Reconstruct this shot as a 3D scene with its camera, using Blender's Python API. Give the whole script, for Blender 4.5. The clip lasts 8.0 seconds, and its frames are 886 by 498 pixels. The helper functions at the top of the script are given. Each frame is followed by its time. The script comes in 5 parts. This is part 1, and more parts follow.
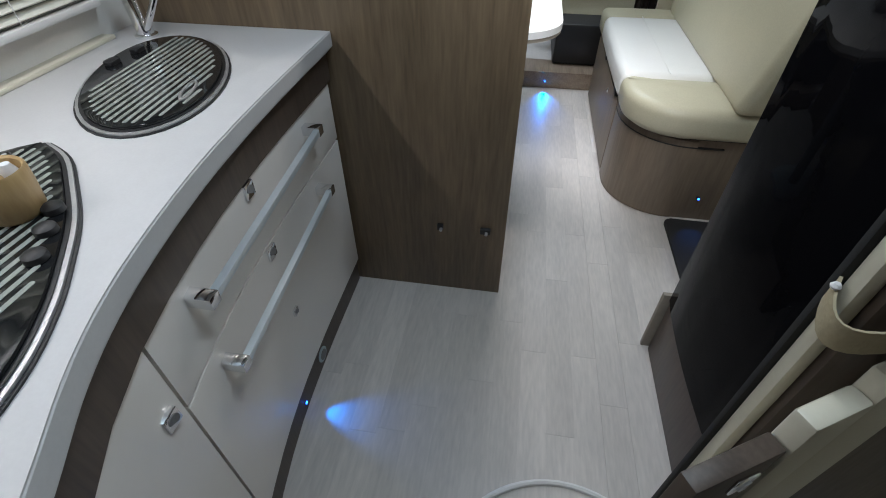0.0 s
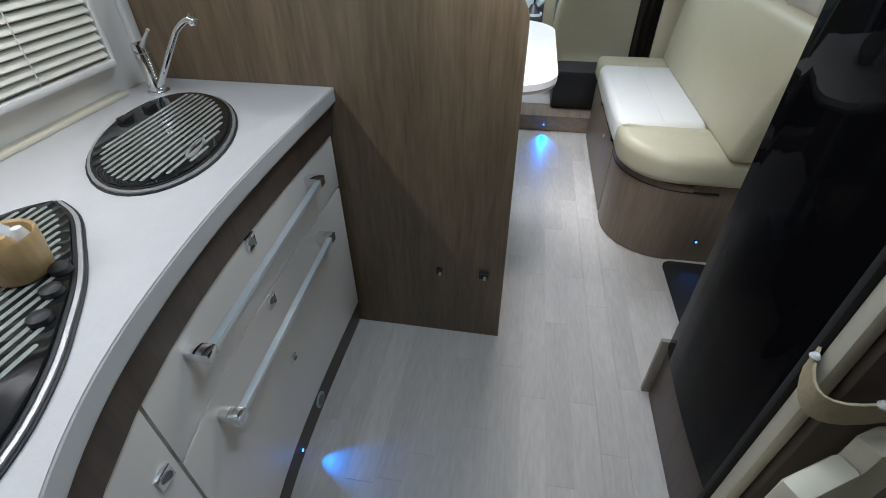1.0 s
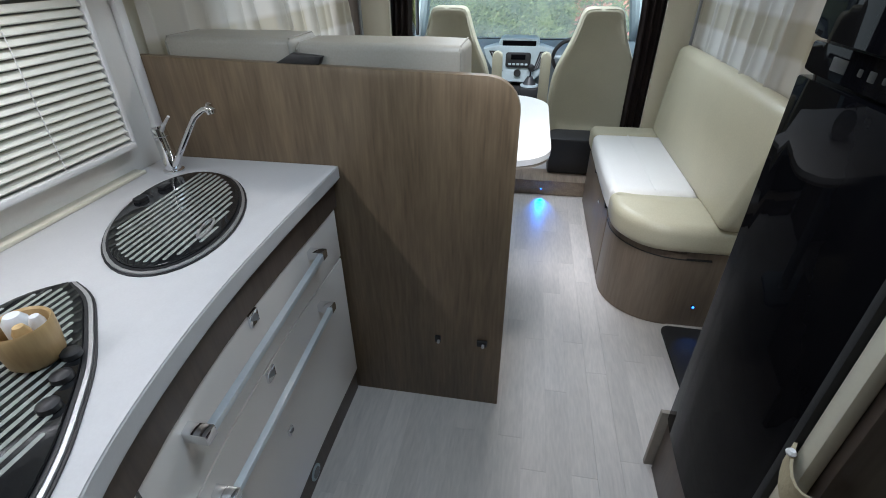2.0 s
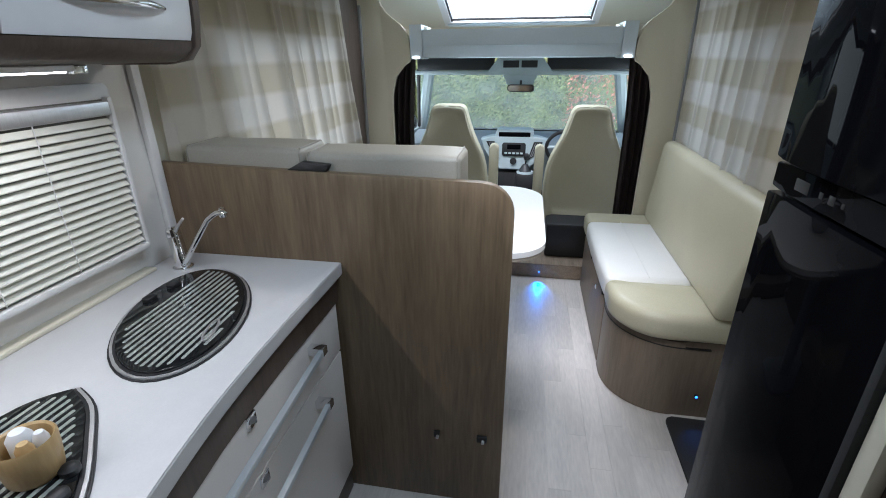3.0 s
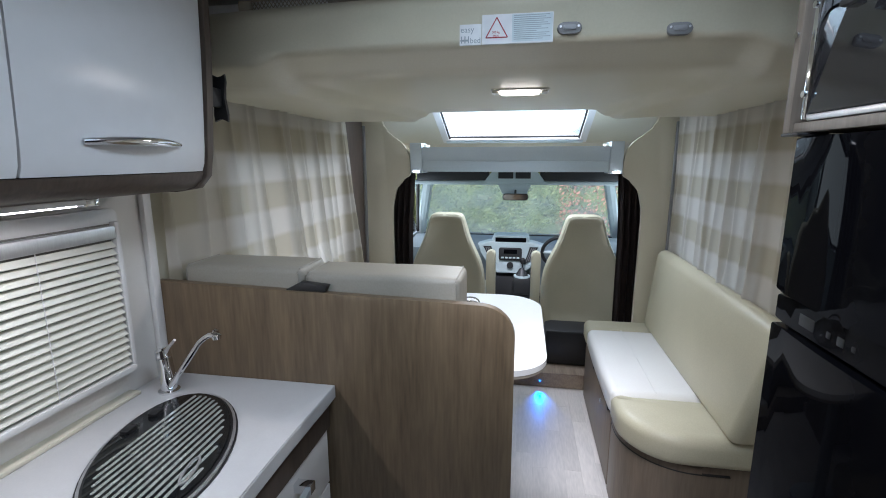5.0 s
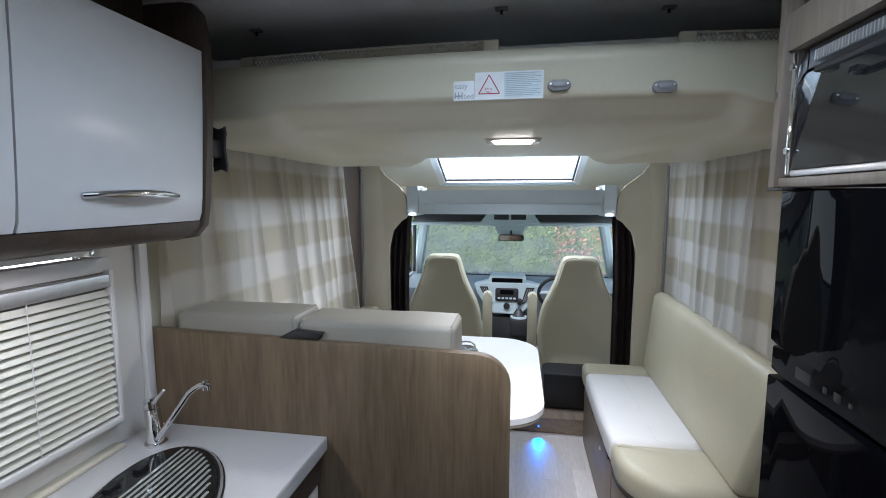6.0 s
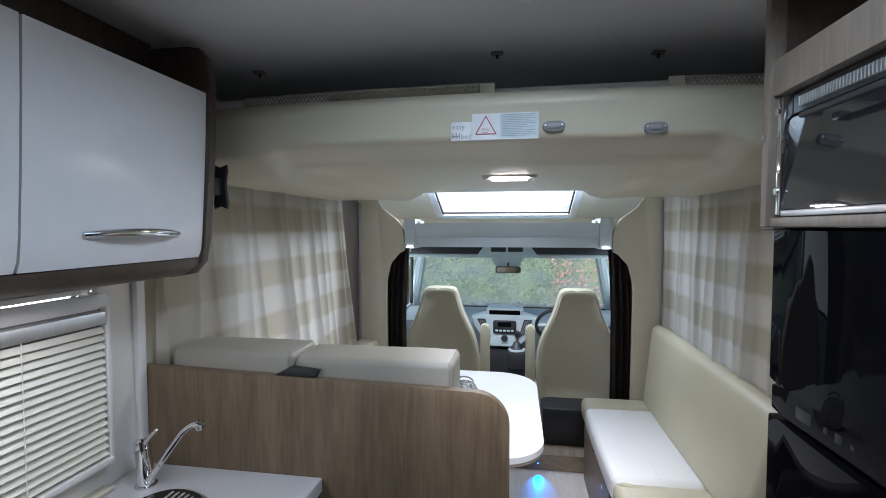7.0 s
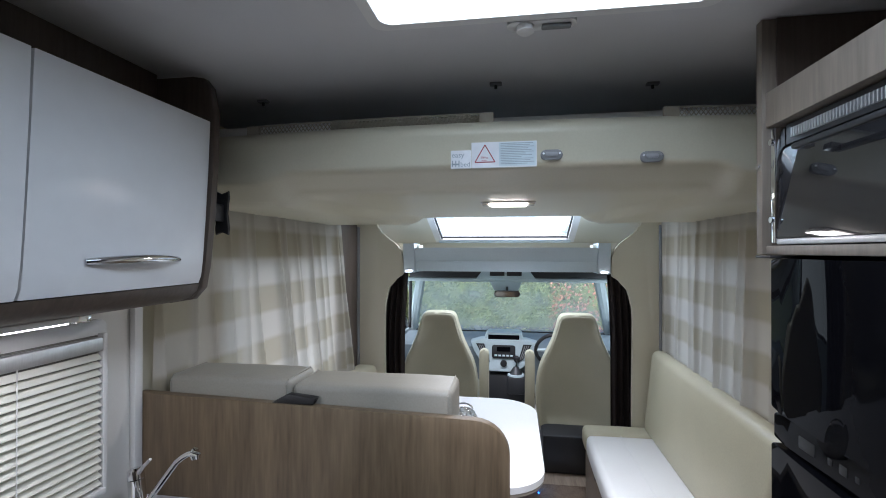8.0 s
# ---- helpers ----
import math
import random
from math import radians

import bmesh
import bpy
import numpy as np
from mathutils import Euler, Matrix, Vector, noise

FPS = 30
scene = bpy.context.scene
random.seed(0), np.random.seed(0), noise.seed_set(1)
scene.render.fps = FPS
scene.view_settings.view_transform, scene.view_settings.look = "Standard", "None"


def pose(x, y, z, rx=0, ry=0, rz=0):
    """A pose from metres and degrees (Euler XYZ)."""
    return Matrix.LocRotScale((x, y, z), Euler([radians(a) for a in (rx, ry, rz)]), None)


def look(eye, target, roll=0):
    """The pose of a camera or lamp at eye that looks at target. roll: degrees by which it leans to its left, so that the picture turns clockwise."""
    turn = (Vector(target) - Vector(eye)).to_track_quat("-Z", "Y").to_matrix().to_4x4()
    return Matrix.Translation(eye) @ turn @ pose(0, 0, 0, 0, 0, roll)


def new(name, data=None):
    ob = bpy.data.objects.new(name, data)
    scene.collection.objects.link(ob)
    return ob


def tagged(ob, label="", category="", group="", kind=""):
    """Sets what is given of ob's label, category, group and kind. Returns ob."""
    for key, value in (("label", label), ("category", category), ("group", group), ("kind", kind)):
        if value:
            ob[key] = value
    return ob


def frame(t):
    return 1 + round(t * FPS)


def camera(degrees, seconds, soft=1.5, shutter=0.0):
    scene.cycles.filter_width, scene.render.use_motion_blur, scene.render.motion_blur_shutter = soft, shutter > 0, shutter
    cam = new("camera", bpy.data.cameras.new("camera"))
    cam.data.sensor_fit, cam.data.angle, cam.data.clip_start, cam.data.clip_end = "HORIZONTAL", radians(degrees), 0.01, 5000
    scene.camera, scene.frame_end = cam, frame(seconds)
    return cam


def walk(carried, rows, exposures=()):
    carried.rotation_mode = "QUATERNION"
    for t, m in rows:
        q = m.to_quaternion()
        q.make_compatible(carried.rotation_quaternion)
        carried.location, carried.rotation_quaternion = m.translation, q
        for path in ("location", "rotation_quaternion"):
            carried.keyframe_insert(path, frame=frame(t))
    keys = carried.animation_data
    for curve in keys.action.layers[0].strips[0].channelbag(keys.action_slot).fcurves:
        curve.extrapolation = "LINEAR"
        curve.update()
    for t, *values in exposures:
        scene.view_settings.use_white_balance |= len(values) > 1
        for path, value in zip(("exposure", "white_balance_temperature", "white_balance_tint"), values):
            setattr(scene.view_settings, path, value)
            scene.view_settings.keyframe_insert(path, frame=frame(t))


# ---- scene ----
# Camera: seconds, place in metres, yaw, pitch, roll
cam = camera(87.3, 8.0, soft=1.0)
ROWS = [
    (0.0, 0.074, -0.206, 1.296, 9.36, -42.68, -0.17),
    (0.5, 0.079, -0.201, 1.312, 9.65, -41.16, -0.27),
    (1.0, 0.087, -0.194, 1.336, 9.88, -38.55, -0.36),
    (1.5, 0.094, -0.193, 1.363, 10.05, -35.71, -0.40),
    (3.0, 0.107, -0.201, 1.469, 10.16, -22.79, -0.45),
    (3.5, 0.108, -0.198, 1.493, 10.11, -18.72, -0.38),
    (4.0, 0.100, -0.181, 1.502, 9.98, -15.54, -0.25),
    (4.5, 0.095, -0.172, 1.515, 9.87, -13.26, -0.17),
    (6.0, 0.103, -0.170, 1.558, 9.35, -6.36, -0.07),
    (6.5, 0.103, -0.174, 1.567, 9.12, -4.34, -0.07),
    (7.0, 0.102, -0.177, 1.574, 8.98, -2.62, -0.07),
    (7.5, 0.103, -0.179, 1.578, 8.87, -0.97, -0.02),
    (8.0, 0.100, -0.183, 1.582, 8.79, 0.23, 0.03),
]
walk(cam, [(t, pose(x, y, z, 90 + pitch, 0, yaw) @ pose(0, 0, 0, 0, 0, roll)) for t, x, y, z, yaw, pitch, roll in ROWS],
     exposures=[(0.0, 1.38, 6060, 13), (3.0, 1.39, 5860, 15), (8.0, 1.31, 5840, 18.5)])

# ---- light ----
world = bpy.data.worlds.new("sky")
scene.world = world
world.use_nodes = True
wn = world.node_tree.nodes
sky = wn.new("ShaderNodeTexSky")
sky.sky_type = "NISHITA"
sky.sun_disc = False
sky.sun_elevation = radians(40)
sky.sun_rotation = radians(200)
sky.air_density, sky.dust_density = 1.0, 4.0
world.node_tree.links.new(sky.outputs[0], wn["Background"].inputs[0])
wn["Background"].inputs[1].default_value = 0.15


def lamp(name, kind, m, energy, colour=(1, 1, 1), **kw):
    data = bpy.data.lights.new(name, kind)
    data.energy, data.color = energy, colour
    for key, value in kw.items():
        if key == "size":
            data.size = value
        elif key == "size_y":
            data.shape, data.size_y = "RECTANGLE", value
        elif key == "radius":
            data.shadow_soft_size = value
        elif key == "cone":
            data.spot_size = radians(value)
        elif key == "blend":
            data.spot_blend = value
        elif key == "angle":
            data.angle = radians(value)
    ob = new(name, data)
    ob.matrix_world = m
    return ob


WARM, COOL, BLUE = (1.0, 0.93, 0.83), (0.88, 0.95, 1.0), (0.0, 0.22, 1.0)
lamp("sun", "SUN", look((0, 0, 8), (1, 7, 0)), 2.3, (1, 0.98, 0.95), angle=20)
lamp("roof_hatch_daylight", "AREA", pose(0.14, 0.38, 2.13), 3.0, (0.83, 0.94, 1.0), size=0.5, size_y=0.5)
lamp("cab_skylight_daylight", "AREA", pose(0.03, 2.98, 2.15), 12.5, COOL, size=0.9, size_y=0.5)
# Added lamps at the door glass brighten the cab for the windscreen's daylight.
for wx, turn in ((-0.965, -90), (1.025, 90)):
    lamp("cab_window_daylight", "AREA", pose(wx, 3.95, 1.07, 0, turn, 0), 1.4, (0.86, 1.0, 0.98), size=0.5, size_y=1.0)
lamp("worktop_strip_light", "AREA", pose(-0.745, 0.1, 1.4385, 0, -10, 0), 1.15, (1.0, 0.985, 0.95), size=0.02, size_y=1.1)
lamp("bed_light", "AREA", pose(0.075, 1.39, 1.7305), 1.6, WARM, size=0.19, size_y=0.085)
for sx in (-0.545, 0.605):
    lamp("lintel_spot_light", "SPOT", look((sx, 2.80, 1.44), (sx, 2.6, 0)), 0.8, COOL, radius=0.02, cone=120, blend=0.6)
for eye, aim, watts in (((-0.424, 0.42, 0.036), (-0.26, 0.415, 0.0), 0.7), ((0.25, 2.812, 0.045), (0.247, 2.64, 0), 3.2), ((0.885, 1.50, 0.115), (0.86, 1.36, 0.0), 0.12)):
    lamp("blue_marker_light", "SPOT", look(eye, aim), watts, BLUE, radius=0.004, cone=62, blend=0.8)

# ---- materials ----


def material(name, base, rough=0.5, metal=0.0, other=None, scale=8.0, stretch=(1, 1, 1), grain=40.0, bump=0.05, coat=0.0, each=0.0, detail=6.0, sheen=0.0):
    """Two scales of procedural variation between base and other, with fine relief."""
    m = bpy.data.materials.new(name)
    m.use_nodes = True
    nt = m.node_tree
    n, link = nt.nodes, nt.links.new
    b = n["Principled BSDF"]
    other = other or tuple(c * 0.86 for c in base)
    co = n.new("ShaderNodeTexCoord")
    mp = n.new("ShaderNodeMapping")
    mp.inputs["Scale"].default_value = stretch
    link(co.outputs["Object"], mp.inputs[0])
    big, fine = n.new("ShaderNodeTexNoise"), n.new("ShaderNodeTexNoise")
    for tex, s in ((big, scale), (fine, grain)):
        tex.inputs["Scale"].default_value, tex.inputs["Detail"].default_value = s, detail
        tex.noise_dimensions = "4D"
        link(mp.outputs[0], tex.inputs["Vector"])
    if each:
        info = n.new("ShaderNodeObjectInfo")
        mul = n.new("ShaderNodeMath")
        mul.operation, mul.inputs[1].default_value = "MULTIPLY", 37.0
        link(info.outputs["Random"], mul.inputs[0])
        for tex in (big, fine):
            link(mul.outputs[0], tex.inputs["W"])
    mix = n.new("ShaderNodeMath")
    mix.operation = "MULTIPLY_ADD"
    mix.inputs[1].default_value = 0.5
    link(fine.outputs[0], mix.inputs[0])
    half = n.new("ShaderNodeMath")
    half.operation, half.inputs[1].default_value = "MULTIPLY", 0.5
    link(big.outputs[0], half.inputs[0])
    link(half.outputs[0], mix.inputs[2])
    ramp = n.new("ShaderNodeValToRGB")
    ramp.color_ramp.elements[0].position, ramp.color_ramp.elements[1].position = 0.36, 0.64
    ramp.color_ramp.elements[0].color, ramp.color_ramp.elements[1].color = (*other, 1), (*base, 1)
    link(mix.outputs[0], ramp.inputs[0])
    out = ramp.outputs[0]
    if each:
        hsv = n.new("ShaderNodeHueSaturation")
        rng = n.new("ShaderNodeMapRange")
        rng.inputs["To Min"].default_value, rng.inputs["To Max"].default_value = 1 - each, 1 + each
        link(info.outputs["Random"], rng.inputs[0])
        link(rng.outputs[0], hsv.inputs["Value"])
        link(out, hsv.inputs["Color"])
        out = hsv.outputs[0]
    link(out, b.inputs["Base Color"])
    rr = n.new("ShaderNodeMapRange")
    rr.inputs["To Min"].default_value, rr.inputs["To Max"].default_value = rough * 0.85, min(1, rough * 1.15)
    link(big.outputs[0], rr.inputs[0])
    link(rr.outputs[0], b.inputs["Roughness"])
    b.inputs["Metallic"].default_value = metal
    b.inputs["Coat Weight"].default_value = coat
    b.inputs["Coat Roughness"].default_value = 0.05
    if bump:
        bp = n.new("ShaderNodeBump")
        bp.inputs["Strength"].default_value, bp.inputs["Distance"].default_value = bump, 0.004
        link(fine.outputs[0], bp.inputs["Height"])
        link(bp.outputs[0], b.inputs["Normal"])
    return m


def glow(name, colour, strength):
    m = bpy.data.materials.new(name)
    m.use_nodes = True
    b = m.node_tree.nodes["Principled BSDF"]
    b.inputs["Base Color"].default_value = (*colour, 1)
    b.inputs["Emission Color"].default_value = (*colour, 1)
    b.inputs["Emission Strength"].default_value = strength
    return m


def glass(name, tint=(1, 1, 1), rough=0.0, haze=0.0):
    """Thin pane: mostly clear, a little gloss, and a milky share where it is misted."""
    m = bpy.data.materials.new(name)
    m.use_nodes = True
    nt = m.node_tree
    n, link = nt.nodes, nt.links.new
    n.remove(n["Principled BSDF"])
    clear, gloss, milk = n.new("ShaderNodeBsdfTransparent"), n.new("ShaderNodeBsdfGlossy"), n.new("ShaderNodeBsdfTranslucent")
    clear.inputs[0].default_value = (*tint, 1)
    milk.inputs[0].default_value = (0.8, 0.86, 0.85, 1)
    gloss.inputs["Roughness"].default_value = rough
    a, b2 = n.new("ShaderNodeMixShader"), n.new("ShaderNodeMixShader")
    fr = n.new("ShaderNodeFresnel")
    fr.inputs[0].default_value = 1.25
    link(fr.outputs[0], a.inputs[0])
    link(clear.outputs[0], a.inputs[1])
    link(gloss.outputs[0], a.inputs[2])
    tex, rng = n.new("ShaderNodeTexNoise"), n.new("ShaderNodeMapRange")
    co = n.new("ShaderNodeTexCoord")
    link(co.outputs["Object"], tex.inputs["Vector"])
    tex.inputs["Scale"].default_value = 3.0
    rng.inputs["From Min"].default_value, rng.inputs["From Max"].default_value = 0.4, 0.7
    rng.inputs["To Min"].default_value, rng.inputs["To Max"].default_value = haze * 0.4, haze
    link(tex.outputs[0], rng.inputs[0])
    link(rng.outputs[0], b2.inputs[0])
    link(a.outputs[0], b2.inputs[1])
    link(milk.outputs[0], b2.inputs[2])
    link(b2.outputs[0], n["Material Output"].inputs[0])
    return m


def sheer(name):
    """Sheer curtain cloth with woven beige squares on white."""
    m = bpy.data.materials.new(name)
    m.use_nodes = True
    nt = m.node_tree
    n, link = nt.nodes, nt.links.new
    n.remove(n["Principled BSDF"])
    uv = n.new("ShaderNodeUVMap")
    sep = n.new("ShaderNodeSeparateXYZ")
    link(uv.outputs[0], sep.inputs[0])

    def bands(socket, freq, phase, lo, hi):
        mul = n.new("ShaderNodeMath")
        mul.operation, mul.inputs[1].default_value, mul.inputs[2].default_value = "MULTIPLY_ADD", freq, phase
        link(socket, mul.inputs[0])
        s = n.new("ShaderNodeMath")
        s.operation = "SINE"
        link(mul.outputs[0], s.inputs[0])
        r = n.new("ShaderNodeMapRange")
        r.interpolation_type = "SMOOTHSTEP"
        r.inputs["From Min"].default_value, r.inputs["From Max"].default_value = lo, hi
        link(s.outputs[0], r.inputs[0])
        return r.outputs[0]

    row = bands(sep.outputs[1], 2 * math.pi / 0.225, 0.6, -0.35, 0.35)
    col = bands(sep.outputs[0], 2 * math.pi / 0.26, 0.0, -0.9, -0.1)
    both = n.new("ShaderNodeMath")
    both.operation = "MULTIPLY"
    link(row, both.inputs[0])
    rngc = n.new("ShaderNodeMapRange")
    rngc.inputs["To Min"].default_value = 0.5
    link(col, rngc.inputs[0])
    link(rngc.outputs[0], both.inputs[1])
    tint = n.new("ShaderNodeMix")
    tint.data_type = "RGBA"
    tint.inputs[6].default_value = (0.60, 0.575, 0.515, 1)
    tint.inputs[7].default_value = (0.46, 0.42, 0.325, 1)
    link(both.outputs[0], tint.inputs[0])
    dif, tra, clr = n.new("ShaderNodeBsdfDiffuse"), n.new("ShaderNodeBsdfTranslucent"), n.new("ShaderNodeBsdfTransparent")
    link(tint.outputs[2], dif.inputs[0])
    link(tint.outputs[2], tra.inputs[0])
    a, b2 = n.new("ShaderNodeMixShader"), n.new("ShaderNodeMixShader")
    a.inputs[0].default_value, b2.inputs[0].default_value = 0.35, 0.06
    link(dif.outputs[0], a.inputs[1])
    link(tra.outputs[0], a.inputs[2])
    link(a.outputs[0], b2.inputs[1])
    link(clr.outputs[0], b2.inputs[2])
    weave, bp = n.new("ShaderNodeTexNoise"), n.new("ShaderNodeBump")
    weave.inputs["Scale"].default_value = 300
    bp.inputs["Strength"].default_value = 0.15
    link(weave.outputs[0], bp.inputs["Height"])
    link(bp.outputs[0], dif.inputs["Normal"])
    link(b2.outputs[0], n["Material Output"].inputs[0])
    return m


WOOD = material("walnut_laminate", (0.212, 0.153, 0.093), 0.45, other=(0.118, 0.083, 0.049), scale=3, stretch=(9, 9, 0.7), grain=14, bump=0.03)
# Bench copy of the walnut, slightly lighter to carry the bed lamp's light.
WOOD_LAMPLIT = material("lamplit_walnut_laminate", (0.205, 0.157, 0.113), 0.42, other=(0.14, 0.106, 0.075), scale=3, stretch=(9, 9, 0.7), grain=14, bump=0.03)
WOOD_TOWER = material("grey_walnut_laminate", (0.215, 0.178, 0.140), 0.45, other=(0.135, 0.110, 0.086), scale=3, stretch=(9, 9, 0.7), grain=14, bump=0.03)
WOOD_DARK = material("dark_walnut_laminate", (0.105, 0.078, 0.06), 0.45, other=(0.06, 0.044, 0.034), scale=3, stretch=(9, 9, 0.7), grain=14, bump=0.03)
WOOD_LYING = material("walnut_laminate_lying", (0.30, 0.235, 0.175), 0.42, other=(0.19, 0.14, 0.10), scale=3, stretch=(9, 0.7, 9), grain=14, bump=0.03)
PLANK = material("whitewashed_oak_vinyl", (0.63, 0.585, 0.54), 0.40, other=(0.49, 0.46, 0.43), scale=1.6, stretch=(7, 1.1, 7), grain=16, bump=0.04, each=0.07)
SUBFLOOR = material("floor_joint", (0.46, 0.43, 0.40), 0.8)
WORKTOP = material("white_worktop", (0.59, 0.585, 0.58), 0.40, other=(0.555, 0.55, 0.545), scale=30, grain=220, bump=0.02)
FRONT = material("gloss_pale_front", (0.80, 0.765, 0.72), 0.30, other=(0.785, 0.75, 0.705), scale=2, grain=30, bump=0.0, coat=0.08)
CABINET_FRONT = material("gloss_white_front", (0.75, 0.75, 0.755), 0.17, other=(0.72, 0.72, 0.725), scale=2, grain=30, bump=0.0)
CABINET_FRONT.node_tree.nodes["Principled BSDF"].inputs["Specular IOR Level"].default_value = 0.28
CREAM_LEATHER = material("cream_leather", (0.50, 0.465, 0.335), 0.42, other=(0.43, 0.40, 0.285), scale=5, grain=180, bump=0.12)
WHITE_LEATHER = material("white_leather", (0.74, 0.73, 0.70), 0.38, other=(0.70, 0.69, 0.66), scale=5, grain=180, bump=0.10)
CREAM_PANEL = material("cream_panel", (0.64, 0.60, 0.48), 0.45, other=(0.61, 0.57, 0.45), scale=4, grain=150, bump=0.04)
BED_PLASTIC = material("cream_moulded_plastic", (0.60, 0.565, 0.435), 0.38, other=(0.56, 0.525, 0.40), scale=4, grain=200, bump=0.03)
CEILING = material("ceiling_fabric", (0.65, 0.64, 0.645), 0.75, other=(0.61, 0.60, 0.605), scale=6, grain=350, bump=0.08)
WALL = material("pale_wall_panel", (0.72, 0.70, 0.66), 0.5, other=(0.69, 0.67, 0.63), scale=5, grain=200, bump=0.03)
WHITE_FRAME = material("white_plastic", (0.72, 0.71, 0.69), 0.35, other=(0.69, 0.68, 0.66), scale=5, grain=120, bump=0.01)
GREIGE_LEATHER = material("greige_leather", (0.33, 0.312, 0.265), 0.46, other=(0.285, 0.27, 0.225), scale=5, grain=180, bump=0.12)
SLAT = material("cream_blind_cloth", (0.66, 0.65, 0.57), 0.7, other=(0.61, 0.60, 0.52), scale=20, grain=300, bump=0.05)
SHADE = material("blind_gap_shade", (0.20, 0.195, 0.17), 0.8)
STEEL = material("brushed_steel", (0.72, 0.72, 0.73), 0.38, 0.85, scale=4, stretch=(1, 12, 1), grain=60, bump=0.02)
CHROME = material("chrome", (0.82, 0.83, 0.85), 0.07, 1.0, other=(0.78, 0.79, 0.81), bump=0)
ALUMINIUM = material("satin_aluminium", (0.78, 0.84, 0.87), 0.32, 0.55, other=(0.70, 0.76, 0.79), bump=0)
LID = material("black_mirror_glass", (0.012, 0.013, 0.014), 0.03, other=(0.010, 0.011, 0.012), bump=0)
LID.node_tree.nodes["Principled BSDF"].inputs["IOR"].default_value = 1.5
OVEN_GLASS = material("oven_mirror_glass", (0.014, 0.014, 0.015), 0.03, other=(0.011, 0.011, 0.012), bump=0)
OVEN_GLASS.node_tree.nodes["Principled BSDF"].inputs["IOR"].default_value = 1.8
STRIPE = material("pale_stripe", (0.36, 0.38, 0.35), 0.12, other=(0.25, 0.27, 0.245), scale=14, grain=30, bump=0, coat=0.6)
BLACK_GLOSS = material("black_gloss", (0.004, 0.004, 0.005), 0.02, other=(0.003, 0.003, 0.004), bump=0)
BLACK_GLOSS.node_tree.nodes["Principled BSDF"].inputs["IOR"].default_value = 1.16
BLACK_GLOSS.node_tree.nodes["Principled BSDF"].inputs["Specular IOR Level"].default_value = 0.2
BLACK = material("black_plastic", (0.018, 0.018, 0.019), 0.45, other=(0.012, 0.012, 0.013), grain=200, bump=0.05)
RUBBER = material("black_rubber", (0.02, 0.02, 0.02), 0.75, grain=120, bump=0.2)
GREY_TRIM = material("blue_grey_trim", (0.58, 0.66, 0.71), 0.30, 0.0, other=(0.54, 0.62, 0.67), scale=4, grain=100, bump=0.01)
GREY_PLASTIC = material("grey_plastic", (0.20, 0.20, 0.20), 0.5, grain=150, bump=0.05)
PALE_GREY = material("pale_grey_plastic", (0.46, 0.54, 0.56), 0.5, grain=150, bump=0.05)
DARK_CLOTH = material("dark_brown_cloth", (0.045, 0.031, 0.026), 0.8, other=(0.022, 0.016, 0.014), grain=250, bump=0.2)
SKIN_TOP = material("white_table_top", (0.78, 0.775, 0.76), 0.33, other=(0.75, 0.745, 0.73), scale=10, grain=90, bump=0.01)
TAUPE_EDGE = material("taupe_edge", (0.30, 0.26, 0.21), 0.5)
BAMBOO = material("bamboo", (0.52, 0.36, 0.17), 0.42, other=(0.40, 0.26, 0.11), scale=5, stretch=(6, 6, 0.8), grain=25, bump=0.04)
PAPER = material("white_paper", (0.75, 0.76, 0.77), 0.6, bump=0)
RED = material("red_print", (0.42, 0.03, 0.04), 0.6, bump=0)
INK = material("grey_print", (0.30, 0.35, 0.37), 0.6, bump=0)
NET = material("beige_net", (0.38, 0.345, 0.27), 0.9, grain=300, bump=0.2)
STRAP = material("beige_webbing", (0.46, 0.39, 0.25), 0.8, grain=250, bump=0.3)
HAMMERED = material("hammered_silver", (0.78, 0.77, 0.76), 0.22, 1.0, other=(0.45, 0.44, 0.43), scale=45, grain=75, bump=1.0, detail=1.0)
for nd in HAMMERED.node_tree.nodes:
    if nd.type == "BUMP":
        nd.inputs["Distance"].default_value = 0.03
CLEAR_PLASTIC = material("lamp_end_plastic", (0.80, 0.77, 0.68), 0.25, bump=0)
VENT_GREY = material("vent_grey", (0.27, 0.275, 0.28), 0.45, grain=150, bump=0.03)
BLUE_LED = glow("blue_led", (0.02, 0.12, 1.0), 5)
WHITE_LED = glow("white_led", (1.0, 0.98, 0.94), 5)
LAMP_LENS = glow("lamp_lens", (1.0, 0.92, 0.78), 5)
DAY_PANE = glass("misted_pane", (0.92, 0.97, 0.97), haze=0.5)
SCREEN_PANE = glass("windscreen_pane", (0.90, 0.97, 0.96), haze=0.30)
HATCH_PANE = glass("frosted_pane", (0.50, 0.60, 0.64), haze=0.30)
CLEAR = glass("clear_pane", (0.9, 0.92, 0.92))
SMOKED = glass("smoked_glass", (0.34, 0.35, 0.36))
CURTAIN = sheer("sheer_check_cloth")
HEDGE = material("hedge", (0.25, 0.30, 0.13), 0.9, other=(0.06, 0.08, 0.035), scale=2, grain=14, bump=0.5)
RED_BUSH = material("red_bush", (0.55, 0.22, 0.17), 0.9, other=(0.30, 0.15, 0.10), scale=3, grain=16, bump=0.5)
ASPHALT = material("asphalt", (0.085, 0.085, 0.085), 0.9, scale=2, grain=60, bump=0.3)

# ---- building helpers ----
PLACE = {}


